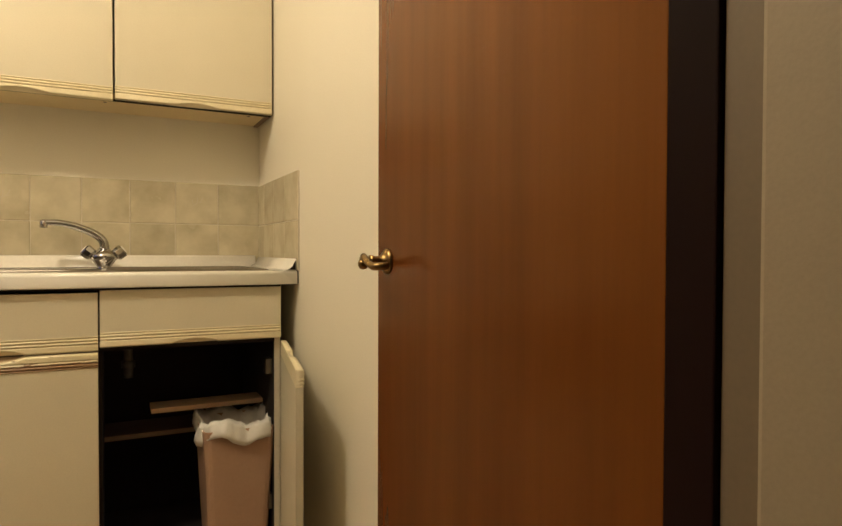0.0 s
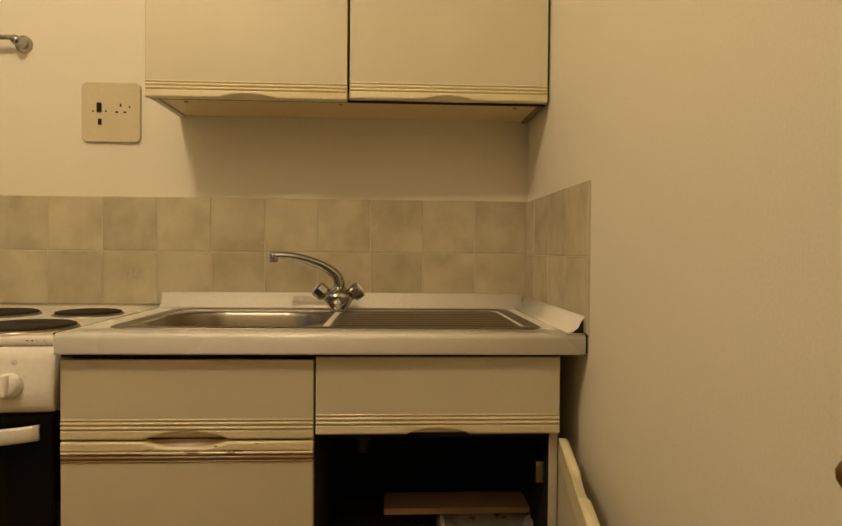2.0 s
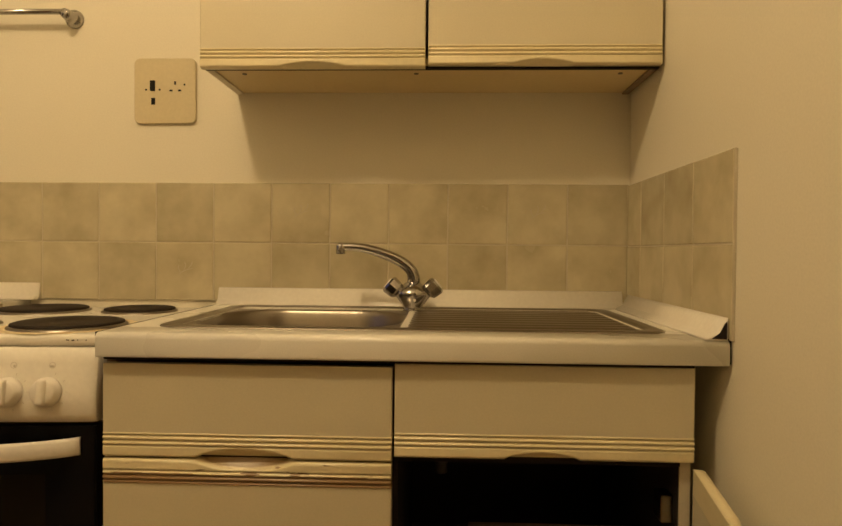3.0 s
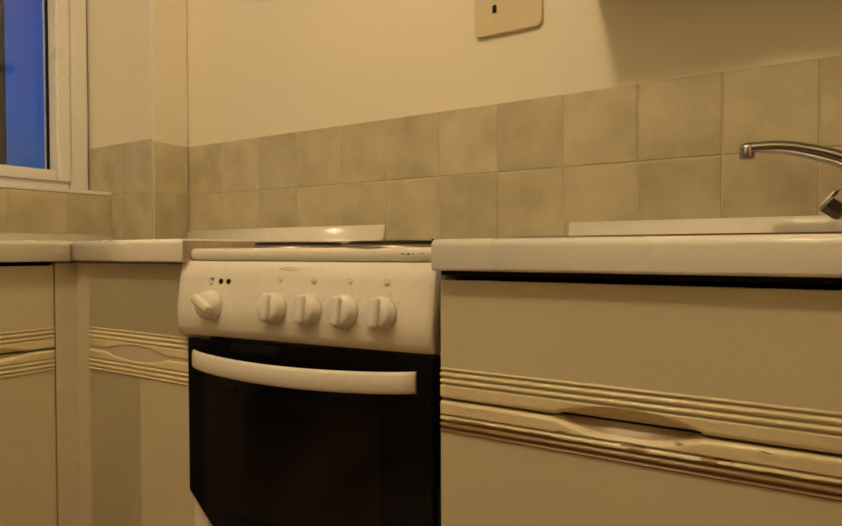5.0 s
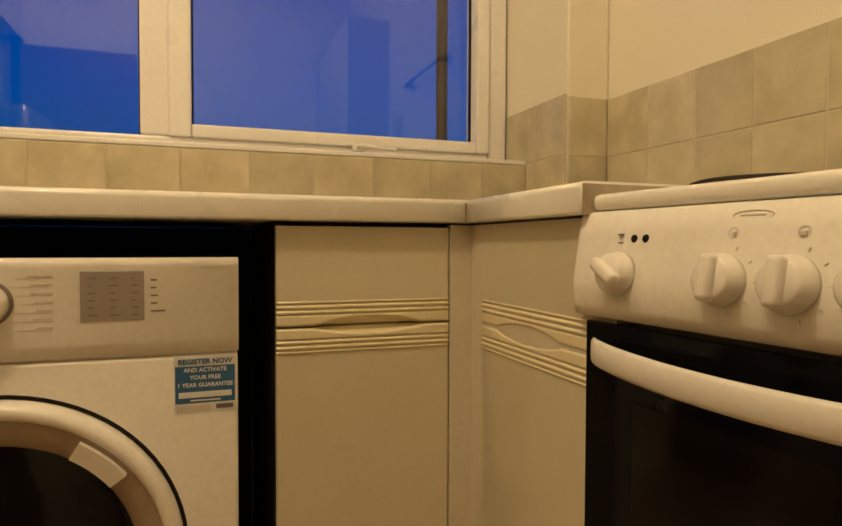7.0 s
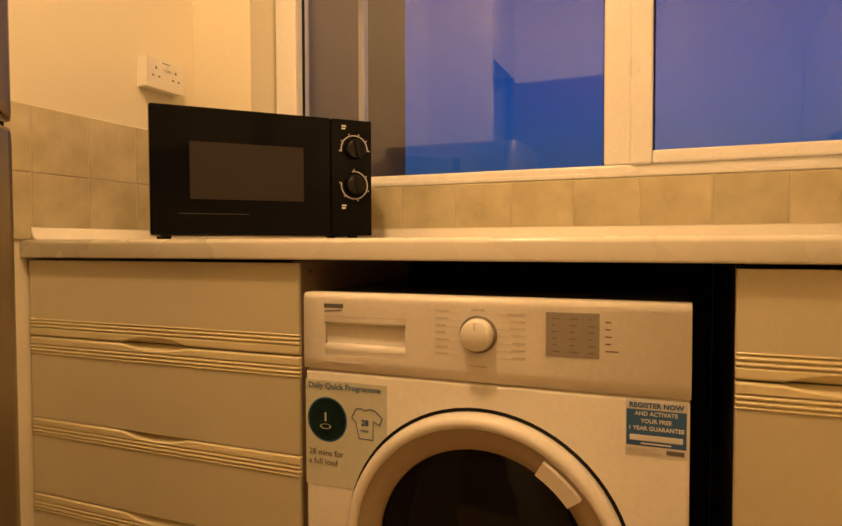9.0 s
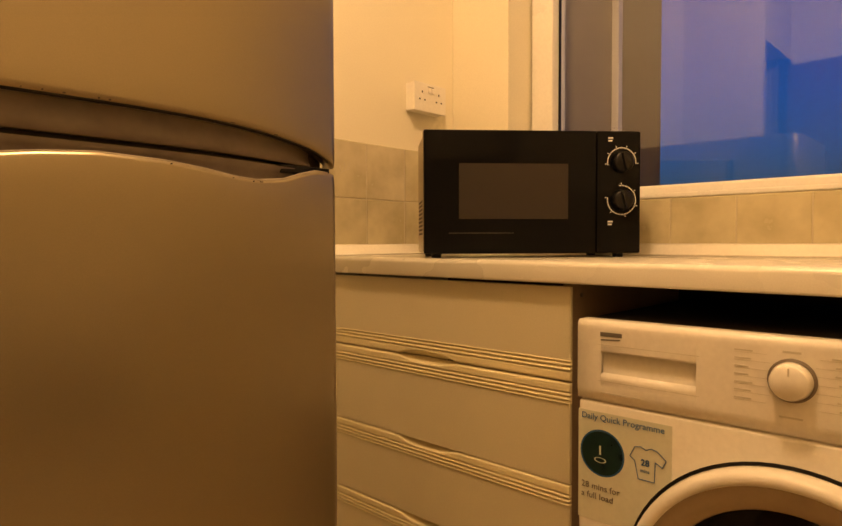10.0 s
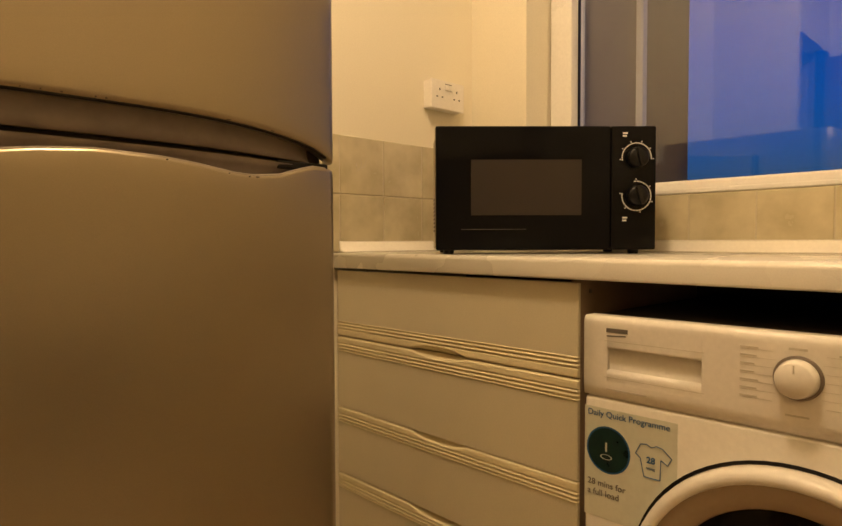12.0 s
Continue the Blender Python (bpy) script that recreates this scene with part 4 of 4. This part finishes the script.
for r in range(6):
    for c in range(3):
        y, z = -1.100 + c * 0.026, 0.808 - r * 0.0098
        part("printed_mark", box(XP + 0.0012, XP + 0.0016, y, y + rnd.uniform(0.004, 0.012), z, z + 0.002), "displayink", dsp)
for r in range(5):
    part("printed_line", box(XP - 0.0004, XP + 0.0005, -1.024, -1.024 + (0.008, 0.007, 0.009, 0.008, 0.018)[r], 0.805 - r * 0.0105, 0.807 - r * 0.0105), "displayink", fas)
for side in (-1, 1):
    for r in range(7):
        z = 0.812 - r * 0.0112
        a, b = (-1.285, -1.250) if side < 0 else (-1.176, -1.140)
        w = rnd.uniform(0.018, 0.030)
        y0 = a if side < 0 else b - w
        part("printed_line", box(XP - 0.0004, XP + 0.0005, y0, y0 + w, z, z + 0.0021), "paleink", fas)
        lead = (a, -1.232 - 0.004 * abs(r - 3)) if side < 0 else (-1.194 + 0.004 * abs(r - 3), b)
        part("printed_rule", box(XP - 0.0004, XP + 0.0004, *lead, z - 0.0019, z - 0.0014), "paleink", fas)
part("printed_line", box(XP - 0.0004, XP + 0.0005, -1.225, -1.203, 0.815, 0.818), "paleink", fas)
part("printed_line", box(XP - 0.0004, XP + 0.0005, -1.228, -1.200, 0.727, 0.7295), "paleink", fas)
part("printed_line", box(XP - 0.0004, XP + 0.0005, -1.488, -1.420, 0.7165, 0.7185), "paleink", fas)
part("printed_line", box(XP - 0.0004, XP + 0.0005, -0.962, -0.930, 0.8225, 0.8245), "paleink", fas)
part("logo_bar", box(XP - 0.0004, XP + 0.0006, -1.489, -1.452, 0.8105, 0.8175, 0.0), "ink", fas, "dark maker's mark")
part("logo_rule", sweep([(0, 0), (0.0006, 0), (0.0006, 0.002), (0, 0.002)], (XP, -1.488, 0.8035), (XP, -1.455, 0.8055), (1, 0, 0)), "ink", fas)

DY, DZ = -1.212, 0.428
m = Matrix.Translation((XM - 0.004, DY, DZ)) @ Matrix.Rotation(radians(90), 4, "Y")
part("porthole_seam", lathe([(0.229, 0.0), (0.2345, 0.0), (0.2345, 0.0048), (0.229, 0.0048)], m, 72), "black", wm, "dark gap round the door")
pdoor = part("porthole_door", lathe([(0.228, 0.0), (0.2285, 0.014), (0.2262, 0.025), (0.220, 0.031), (0.211, 0.031), (0.207, 0.026), (0.207, 0.0)], m, 72), "plastic", wm, "white round door ring", smooth=True)
part("inner_ring", lathe([(0.207, 0.025), (0.190, 0.023), (0.173, 0.016), (0.170, 0.009), (0.170, 0.0)], m, 72), "ringbeige", pdoor, "beige inner ring", smooth=True)
part("porthole_glass", lathe([(0.171, 0.008), (0.160, 0.012), (0.12, 0.018), (0.06, 0.022), (0, 0.023)], m, 72), "drum", pdoor, "dark door glass", smooth=True)
bm = bmesh.new()
v = []
for k in range(9):
    a = radians(38 + 2.6 * k)
    for r, h in ((0.176, 0.018), (0.176, 0.030), (0.201, 0.036), (0.201, 0.024)):
        v.append(bm.verts.new(m @ Vector((-r * math.sin(a), r * math.cos(a), h))))
for k in range(8):
    for i in range(4):
        j = (i + 1) % 4
        bm.faces.new((v[4 * k + i], v[4 * k + j], v[4 * k + 4 + j], v[4 * k + 4 + i]))
bm.faces.new(v[:4])
bm.faces.new(v[-4:])
part("door_grip", bm, "plastic", pdoor, "white door grip")

XS = XM + 0.0006
lab = part("guarantee_sticker", box(XM - 0.001, XS, -0.996, -0.914, 0.619, 0.699), "whiteprint", wm, "white and blue guarantee sticker")
part("sticker_field", box(XS, XS + 0.0004, -0.9945, -0.9155, 0.633, 0.6845), "bluelabel", lab)
fr = lambda y, z: facing((XS + 0.0006, y, z), (0, 1, 0))
writing("sticker_text", "REGISTER NOW", 0.0100, fr(-0.955, 0.6875), "bluelabel", lab, "CENTER", 0.0003)
for n, words in enumerate(("AND ACTIVATE", "YOUR FREE", "1 YEAR GUARANTEE")):
    writing("sticker_text", words, 0.0080, fr(-0.955, 0.6765 - n * 0.0105), "whiteprint", lab, "CENTER", 0.0002)
part("sticker_bar", box(XS, XS + 0.0008, -0.990, -0.920, 0.6405, 0.6485), "whiteprint", lab)
part("sticker_bar", box(XS, XS + 0.0008, -0.975, -0.935, 0.6355, 0.6375), "whiteprint", lab)
for z in (0.6225, 0.6255, 0.6285):
    part("sticker_bar", box(XS, XS + 0.0006, -0.993, -0.948, z, z + 0.0012), "paleink", lab)
part("sticker_mark", box(XS, XS + 0.0006, -0.941, -0.918, 0.6235, 0.6295), "ink", lab)
lab = part("programme_sticker", box(XM - 0.001, XS, -1.529, -1.372, 0.500, 0.684), "palelabel", wm, "pale green quick programme sticker")
writing("sticker_text", "Daily Quick Programme", 0.0143, fr(-1.523, 0.670), "bluelabel", lab)
m2 = Matrix.Translation((XS, -1.486, 0.616)) @ Matrix.Rotation(radians(90), 4, "Y")
disc = part("sticker_disc", lathe([(0, 0.0006), (0.036, 0.0006), (0.036, 0)], m2, 36), "greenlabel", lab)
part("disc_rim", lathe([(0.036, 0), (0.039, 0.0004), (0.039, 0)], m2, 36), "bluelabel", lab)
part("disc_mark", box(XS + 0.0006, XS + 0.001, -1.4905, -1.4875, 0.613, 0.628), "palelabel", disc)
part("disc_mark", lathe([(0.007, 0.0007), (0.009, 0.0009), (0.009, 0.0006)], Matrix.Translation((XS, -1.489, 0.604)) @ Matrix.Rotation(radians(90), 4, "Y") @ Matrix.Diagonal((0.5, 1.2, 1, 1)), 20), "palelabel", disc)
bm = bmesh.new()
shirt = [(0, -0.022), (0.026, -0.022), (0.027, 0.010), (0.038, 0.004), (0.044, 0.016), (0.030, 0.028), (0.020, 0.030), (0.012, 0.026), (0.004, 0.030), (-0.006, 0.028), (-0.014, 0.012), (-0.006, 0.006)]
loop = [Vector((XS + 0.0006, -1.424 + a, 0.612 + b)) for a, b in shirt]
for a, b in zip(loop, loop[1:] + loop[:1]):
    tube([a, b], 0.0007, 5, bm)
part("sticker_outline", bm, "bluelabel", lab)
writing("sticker_text", "28", 0.014, fr(-1.420, 0.613), "bluelabel", lab, bold=0.0003)
writing("sticker_text", "mins", 0.008, fr(-1.421, 0.602), "bluelabel", lab)
for n, words in enumerate(("28 mins for", "a full load")):
    writing("sticker_text", words, 0.0148, fr(-1.523, 0.553 - n * 0.016), "ink", lab)

# ---- microwave ----
mwx, mwy = -1.7995, -1.935
MW, MH, MD = 0.488, 0.273, 0.238
micro = thing("microwave", "black microwave oven standing at an angle on the worktop", "microwave", (mwx, mwy, WT), 137.2)


def mpart(name, bm, mat, parent=micro, label="", smooth=False):
    return part(name, bm, mat, parent, label, local=True, smooth=smooth)


Z0 = 0.009
mpart("casing", box(0.004, MW - 0.004, 0.020, MD, Z0, MH + 0.010, 0.005), "silver", smooth=True)
mdoor = mpart("door", box(0, MW * 0.792, 0, 0.0195, Z0, MH + Z0, 0.004), "blackglass", label="glossy black door")
mpart("door_window", box(0.078, 0.322, -0.0012, -0.0002, 0.086, 0.208), "mesh", mdoor, "dark mesh window")
mpart("door_line", box(0.055, 0.200, -0.0010, -0.0002, 0.0545, 0.0553), "ink", mdoor)
mpanel = mpart("control_panel", box(MW * 0.795, MW, 0, 0.0195, Z0, MH + Z0, 0.004), "blackglass")
for z, arc in ((0.212, (-5, 185)), (0.128, (-190, 90))):
    m = Matrix.Translation((0.444, 0, z)) @ Matrix.Rotation(radians(90), 4, "X")
    kb = mpart("knob", lathe([(0, 0.002), (0.023, 0.002), (0.022, 0.016), (0.019, 0.019), (0, 0.019)], m, 28), "black", mpanel, smooth=True)
    g = box(-0.004, 0.004, -0.020, 0.020, 0.015, 0.026, 0.002)
    g.transform(m @ Matrix.Rotation(radians(15), 4, "Z"))
    mpart("grip", g, "black", kb)
    bm = bmesh.new()
    for k in range(24):
        a = radians(arc[0] + (arc[1] - arc[0]) * k / 23)
        d = 0.85 * radians(arc[1] - arc[0]) / 23
        vs = [bm.verts.new(m @ Vector((r * math.cos(b), r * math.sin(b), 0.0008))) for r, b in ((0.0312, a), (0.0335, a), (0.0335, a + d), (0.0312, a + d))]
        bm.faces.new(vs)
    for k in range(6):
        a = radians(arc[0] + (arc[1] - arc[0]) * k / 5)
        vs = [bm.verts.new(m @ Vector((r * math.cos(b), r * math.sin(b), 0.0008))) for r, b in ((0.0345, a), (0.0385, a), (0.0385, a + 0.05), (0.0345, a + 0.05))]
        bm.faces.new(vs)
    mpart("dial_print", bm, "whiteprint", kb, "white dial markings")
    bz = z + (0.052 if z > 0.2 else -0.050)
    for k in range(2):
        mpart("printed_symbol", box(0.413, 0.424 - 0.002 * k, -0.0008, -0.0002, bz - 0.006 * k, bz - 0.006 * k + 0.0035), "whiteprint", mpanel)
for k in range(9):
    for y in (0.060, 0.140):
        mpart("vent_slot", box(0.0030, 0.0045, y, y + 0.065, 0.052 + k * 0.0095, 0.0572 + k * 0.0095), "deepgrip")
mpart("door_trim", box(-0.0012, 0.0, 0.001, 0.0190, Z0 + 0.004, MH + Z0 - 0.004), "silver", mdoor)
for x in (0.03, MW - 0.04):
    for y in (0.03, MD - 0.03):
        mpart("foot", lathe([(0, 0), (0.011, 0), (0.013, 0.015), (0, 0.015)], Matrix.Translation((x, y, 0)), 14), "black")

# ---- double socket ----
skt = thing("double_socket", "white surface-mounted double wall socket with two switches", "socket", (-2.165, YS, 1.393))
part("back_box", box(-2.249, -2.116, YS + 0.0005, YS + 0.030, 1.353, 1.434, 0.002), "plastic", skt)
part("faceplate", box(-2.252, -2.113, YS + 0.0302, YS + 0.039, 1.351, 1.436, 0.003), "plastic", skt)
for c in (-2.219, -2.146):
    for x, z, w, h in ((c, 1.408, 0.004, 0.007), (c - 0.011, 1.386, 0.006, 0.004), (c + 0.011, 1.386, 0.006, 0.004)):
        part("pin_hole", box(x - w / 2, x + w / 2, YS + 0.0388, YS + 0.0396, z - h / 2, z + h / 2), "black", skt)
for c in (-2.191, -2.175):
    part("rocker", box(c - 0.005, c + 0.005, YS + 0.0385, YS + 0.043, 1.408, 1.424, 0.0015), "plastic", skt)
part("shadow_line", box(-2.197, -2.169, YS + 0.0388, YS + 0.0394, 1.425, 1.4275), "ink", skt)

# ---- fridge freezer ----
FX0, FX1, FYF = -1.302, -0.734, -1.616
fridge = thing("fridge_freezer", "silver fridge freezer with curved recessed door grips, scuffed edges", "fridge", (-1.015, -1.92, 0))
part("cabinet", box(FX0 + 0.003, FX1 - 0.003, YS + 0.01, FYF - 0.062, 0.02, 1.41, 0.006), "silver", fridge, smooth=True)
XC, HW = (FX0 + FX1) / 2, (FX1 - FX0) / 2


def bulge(x):
    s = min(1, abs(x - XC) / HW)
    edge = max(0.0, (abs(x - XC) - (HW - 0.016)) / 0.016)
    return FYF + 0.012 * (1 - s * s) - 0.014 * (1 - math.sqrt(max(0, 1 - min(1, edge) ** 2)))


def upper_edge(x):
    s = min(1, abs(x - XC) / HW)
    return 1.094 - 0.030 * s**3.2 - 0.006 * smooth01((s - 0.85) / 0.15)


def lower_edge(x):
    d = abs(x - XC)
    if x > XC:
        return float(np.interp(d, [0, 0.05, 0.08, 0.14, 0.18, 0.21, 0.24, 0.281], [1.047, 1.043, 1.0385, 1.0265, 1.0225, 1.0225, 1.031, 1.046]))
    return float(np.interp(d, [0, 0.06, 0.10, 0.14, 0.165, 0.20, 0.225, 0.250, 0.281], [1.047, 1.045, 1.041, 1.035, 1.0335, 1.037, 1.045, 1.051, 1.049]))


us = sorted({FX0 + (FX1 - FX0) * k / 48 for k in range(49)} | {x + s * d for d in (0.001, 0.003, 0.007, 0.012, 0.016) for x, s in ((FX0, 1), (FX1, -1))})
sv = [0, 0.004, 0.010, 0.02, 0.06, 0.5, 1.0]


def upper_front(x, v):
    lift = 0.0018 * (1 - min(1, v / 0.02)) ** 2
    z = upper_edge(x) + (1.405 - upper_edge(x)) * v
    return Vector((x, bulge(x) - lift, z))


def lower_front(x, v):
    lift = 0.0018 * (1 - min(1, v / 0.02)) ** 2
    z = lower_edge(x) + (0.06 - lower_edge(x)) * v
    return Vector((x, bulge(x) - lift, z))


def soft_back(fn):
    def at(x, v):
        p = fn(x, v)
        return Vector((x, min(p.y - 0.010, bulge(x) - 0.020), p.z))
    return at


fdoor = part("fridge_door", solid_grid(us, sv, upper_front, soft_back(upper_front)), "silver", fridge, "silver upper door", smooth=True)
zdoor = part("freezer_door", solid_grid(us, sv, lower_front, soft_back(lower_front)), "silver", fridge, "silver lower door", smooth=True)
part("door_core", box(FX0 + 0.002, FX1 - 0.002, FYF - 0.058, FYF - 0.021, 1.090, 1.405), "greygrip", fdoor)
part("door_core", box(FX0 + 0.002, FX1 - 0.002, FYF - 0.058, FYF - 0.021, 0.06, 1.030), "greygrip", zdoor)
ug = [k / 40 for k in range(41)]


def grip_bar(z_low, z_high, inset, end):
    def fr_(t, v):
        x = FX0 + end + (FX1 - FX0 - 2 * end) * t
        return Vector((x, bulge(x) - inset - 0.006 * math.sin(math.pi * v), z_low(x) + (z_high(x) - z_low(x)) * v))
    return solid_grid(ug, [0, 0.25, 0.5, 0.75, 1], fr_, lambda t, v: fr_(t, v) - Vector((0, 0.012, 0)))


part("grip_strip", grip_bar(lambda x: 1.063 - 0.010 * (abs(x - XC) / HW) ** 3, lambda x: upper_edge(x) + 0.012, 0.014, 0.035), "greygrip", fdoor, "grey moulded hand grip", smooth=True)
part("grip_strip", grip_bar(lambda x: lower_edge(x) - 0.012, lambda x: 1.057 - 0.008 * (abs(x - XC) / HW) ** 3, 0.013, 0.06), "greygrip", zdoor, "grey moulded hand grip", smooth=True)
part("hinge_gap", box(FX0 + 0.004, FX1 - 0.004, FYF - 0.057, FYF - 0.034, 1.031, 1.0895), "deepgrip", fridge, "dark gap between the doors")
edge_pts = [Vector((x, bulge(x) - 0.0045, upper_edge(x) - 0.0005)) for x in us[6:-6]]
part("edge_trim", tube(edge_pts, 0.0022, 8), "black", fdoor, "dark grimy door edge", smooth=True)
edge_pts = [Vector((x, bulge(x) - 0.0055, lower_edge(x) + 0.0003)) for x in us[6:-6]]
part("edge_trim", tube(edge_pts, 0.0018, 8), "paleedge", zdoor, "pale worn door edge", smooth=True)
bm = bmesh.new()
rnd = random.Random(21)
for k in range(15):
    x = FX0 + 0.03 + (FX1 - FX0 - 0.06) * rnd.random()
    w, h = rnd.uniform(0.0008, 0.004), rnd.uniform(0.0005, 0.0013)
    for z in (upper_edge(x) + 0.0006,) if k % 3 else (lower_edge(x) - 0.002,):
        box(x, x + w, bulge(x) - 0.002, bulge(x) + 0.0004, z, z + h, bm=bm)
tagged(part("edge_grime", bm, "deepgrip", fridge, "dark grime and chips along the door edges"), kind="stuff")
part("hinge", box(FX0 + 0.008, FX0 + 0.080, FYF - 0.032, FYF - 0.009, 1.047, 1.057, 0.002), "black", fridge)

# ---- room door ----
leaf = thing("door_1", "open mahogany veneered door with brass lever handle", "door", (-0.068, -1.62, 0), kind="structure")
part("leaf", box(-0.086, -0.050, -1.925, -1.324, 0.008, 1.985, 0.002), "mahogany", leaf)
hy, hz = -1.364, 0.964
m = Matrix.Translation((-0.086, hy, hz)) @ Matrix.Rotation(radians(-90), 4, "Y")
SMALL = Matrix.Translation((-0.086, hy, hz)) @ Matrix.Scale(0.78, 4) @ Matrix.Translation((0.086, -hy, -hz))
lever = part("lever_handle", lathe([(0, 0), (0.027, 0), (0.027, 0.003), (0.022, 0.008), (0.014, 0.011), (0.011, 0.020), (0.011, 0.030), (0.013, 0.034), (0.013, 0.040), (0, 0.041)], SMALL @ m, 28), "brass", leaf, "worn brass lever handle", smooth=True)
grip = curve_points([(-0.122, hy + 0.006, hz - 0.004), (-0.134, hy + 0.009, hz + 0.004), (-0.143, hy - 0.010, hz + 0.010), (-0.148, hy - 0.040, hz + 0.002), (-0.147, hy - 0.066, hz - 0.008), (-0.138, hy - 0.080, hz - 0.008), (-0.122, hy - 0.084, hz - 0.006)], 6)
bm = tube(grip, [0.0090] * 9 + [0.0072] * 16 + [0.0076] * 12, 12)
bm.transform(SMALL)
part("lever", bm, "brass", lever, smooth=True)
part("lever_knob", lathe([(0, -0.011), (0.007, -0.009), (0.0105, -0.003), (0.011, 0.003), (0.008, 0.009), (0, 0.011)], SMALL @ Matrix.Translation((-0.137, hy + 0.008, hz - 0.006)), 16), "brass", lever, smooth=True)

# ---- wall tiles ----
TILES = {}


def tile(parent, at, u, w, h):
    """One glazed tile, its back at at, with softly rounded edges."""
    key = (round(w, 3), round(h, 3))
    if key not in TILES:
        bm = bmesh.new()
        e, t = 0.0018, 0.0056
        rows = [(0.0, 0.0), (0.0, t - 0.002), (e, t)]
        rings = [[bm.verts.new((a, b, z)) for a, b in ((i, i), (w - i, i), (w - i, h - i), (i, h - i))] for i, z in rows]
        for p, q in zip(rings, rings[1:]):
            for k in range(4):
                bm.faces.new((p[k], p[(k + 1) % 4], q[(k + 1) % 4], q[k]))
        bm.faces.new(rings[-1])
        me = bpy.data.meshes.new("tile")
        bm.to_mesh(me)
        bm.free()
        me.materials.append(M["tile"])
        TILES[key] = me
    ob = new("tile", TILES[key])
    ob.parent = parent
    jit = Matrix.Rotation(random.uniform(-0.004, 0.004), 4, "X") @ Matrix.Rotation(random.uniform(-0.004, 0.004), 4, "Y")
    ob.matrix_basis = facing(at, u) @ jit
    return ob


def sprig(parent, size):
    """A faint moulded sprig on a tile."""
    if "sprig" not in TILES:
        bm = bmesh.new()
        for a, b, c in (((0.052, 0.060), (0.070, 0.072), (0.092, 0.078)), ((0.066, 0.070), (0.072, 0.084), (0.068, 0.094)), ((0.076, 0.075), (0.086, 0.086), (0.088, 0.096)), ((0.060, 0.066), (0.054, 0.078), (0.056, 0.086))):
            tube(curve_points([(*a, 0.0048), (*b, 0.0050), (*c, 0.0048)], 4), [0.0006] + [0.0012] * 7 + [0.0006], 6, bm)
        TILES["sprig"] = bpy.data.meshes.new("sprig")
        bm.to_mesh(TILES["sprig"])
        bm.free()
        TILES["sprig"].materials.append(M["sprig"])
    ob = new("moulded_sprig", TILES["sprig"])
    ob.parent = parent
    ob["kind"] = "stuff"
    return ob


J = 0.0020
SPRIGS = [(-0.78, 0, 1.15), (-0.215, 0, 1.15), (-1.07, 0, 1.0), (-1.63, 0, 1.15), (XW, -1.225, 1.0), (XW, -0.63, 1.0), (-1.86, YS, 1.15)]
RN = [(WT + 0.001, TILE_MID), (TILE_MID, TILE_TOP)]


def run_tiles(parent, origin, u, cuts, rows, back=0.0045):
    """Tiles between the given cuts (metres along u from origin), in the given rows."""
    o, d = Vector(origin), Vector(u)
    w = d.cross(Vector((0, 0, 1)))
    bm = bmesh.new()
    z0, z1 = rows[0][0], rows[-1][1]
    pts = [o + d * s + w * k for k in (0.0002, back) for s in (cuts[0], cuts[-1])]
    lo = [Vector((min(p[i] for p in pts) for i in range(3))) for _ in (0,)][0]
    hi = [Vector((max(p[i] for p in pts) for i in range(3))) for _ in (0,)][0]
    part("grout", box(lo.x, hi.x, lo.y, hi.y, z0, z1 - 0.0015, bm=bm), "grout", parent)
    for a, b in zip(cuts, cuts[1:]):
        for r0, r1 in rows:
            p = o + d * (a + J / 2) + w * (back - 0.004)
            t = tile(parent, (p.x, p.y, r0 + J / 2), u, b - a - J, r1 - r0 - J)
            mid = p + d * (b - a) / 2
            if any((mid - Vector((x, y, 0))).length < 0.07 and r0 < z < r1 for x, y, z in SPRIGS):
                sprig(t, b - a)


run_tiles(wall_n, (-2.136, 0, 0), (1, 0, 0), [0.0] + [0.0078 + 0.1416 * k for k in range(1, 16)] + [2.132], RN)
run_tiles(wall_e, (0, 0, 0), (0, -1, 0), [0.008, 0.106, 0.248, 0.390, 0.537], [(WT - 0.006, TILE_MID - 0.002), (TILE_MID - 0.002, TILE_TOP - 0.0025)])
run_tiles(pier, (-2.441, -0.120, 0), (1, 0, 0), [0.0, 0.160, 0.301], [(WT + 0.001, TILE_MID + 0.003), (TILE_MID + 0.003, TILE_TOP + 0.0065)])
run_tiles(pier, (-2.138, -0.118, 0), (0, 1, 0), [0.0, 0.110], RN)
run_tiles(wall_w, (XW, YS + 0.008, 0), (0, 1, 0), [0, 0.092] + [0.092 + 0.1495 * k for k in range(1, 14)] + [2.167], [(WT + 0.001, 1.0705)])
run_tiles(wall_s, (-1.655, YS, 0), (-1, 0, 0), [0.0, 0.149, 0.299, 0.449, 0.599, 0.670], [(WT + 0.001, 1.084), (1.084, 1.240)])
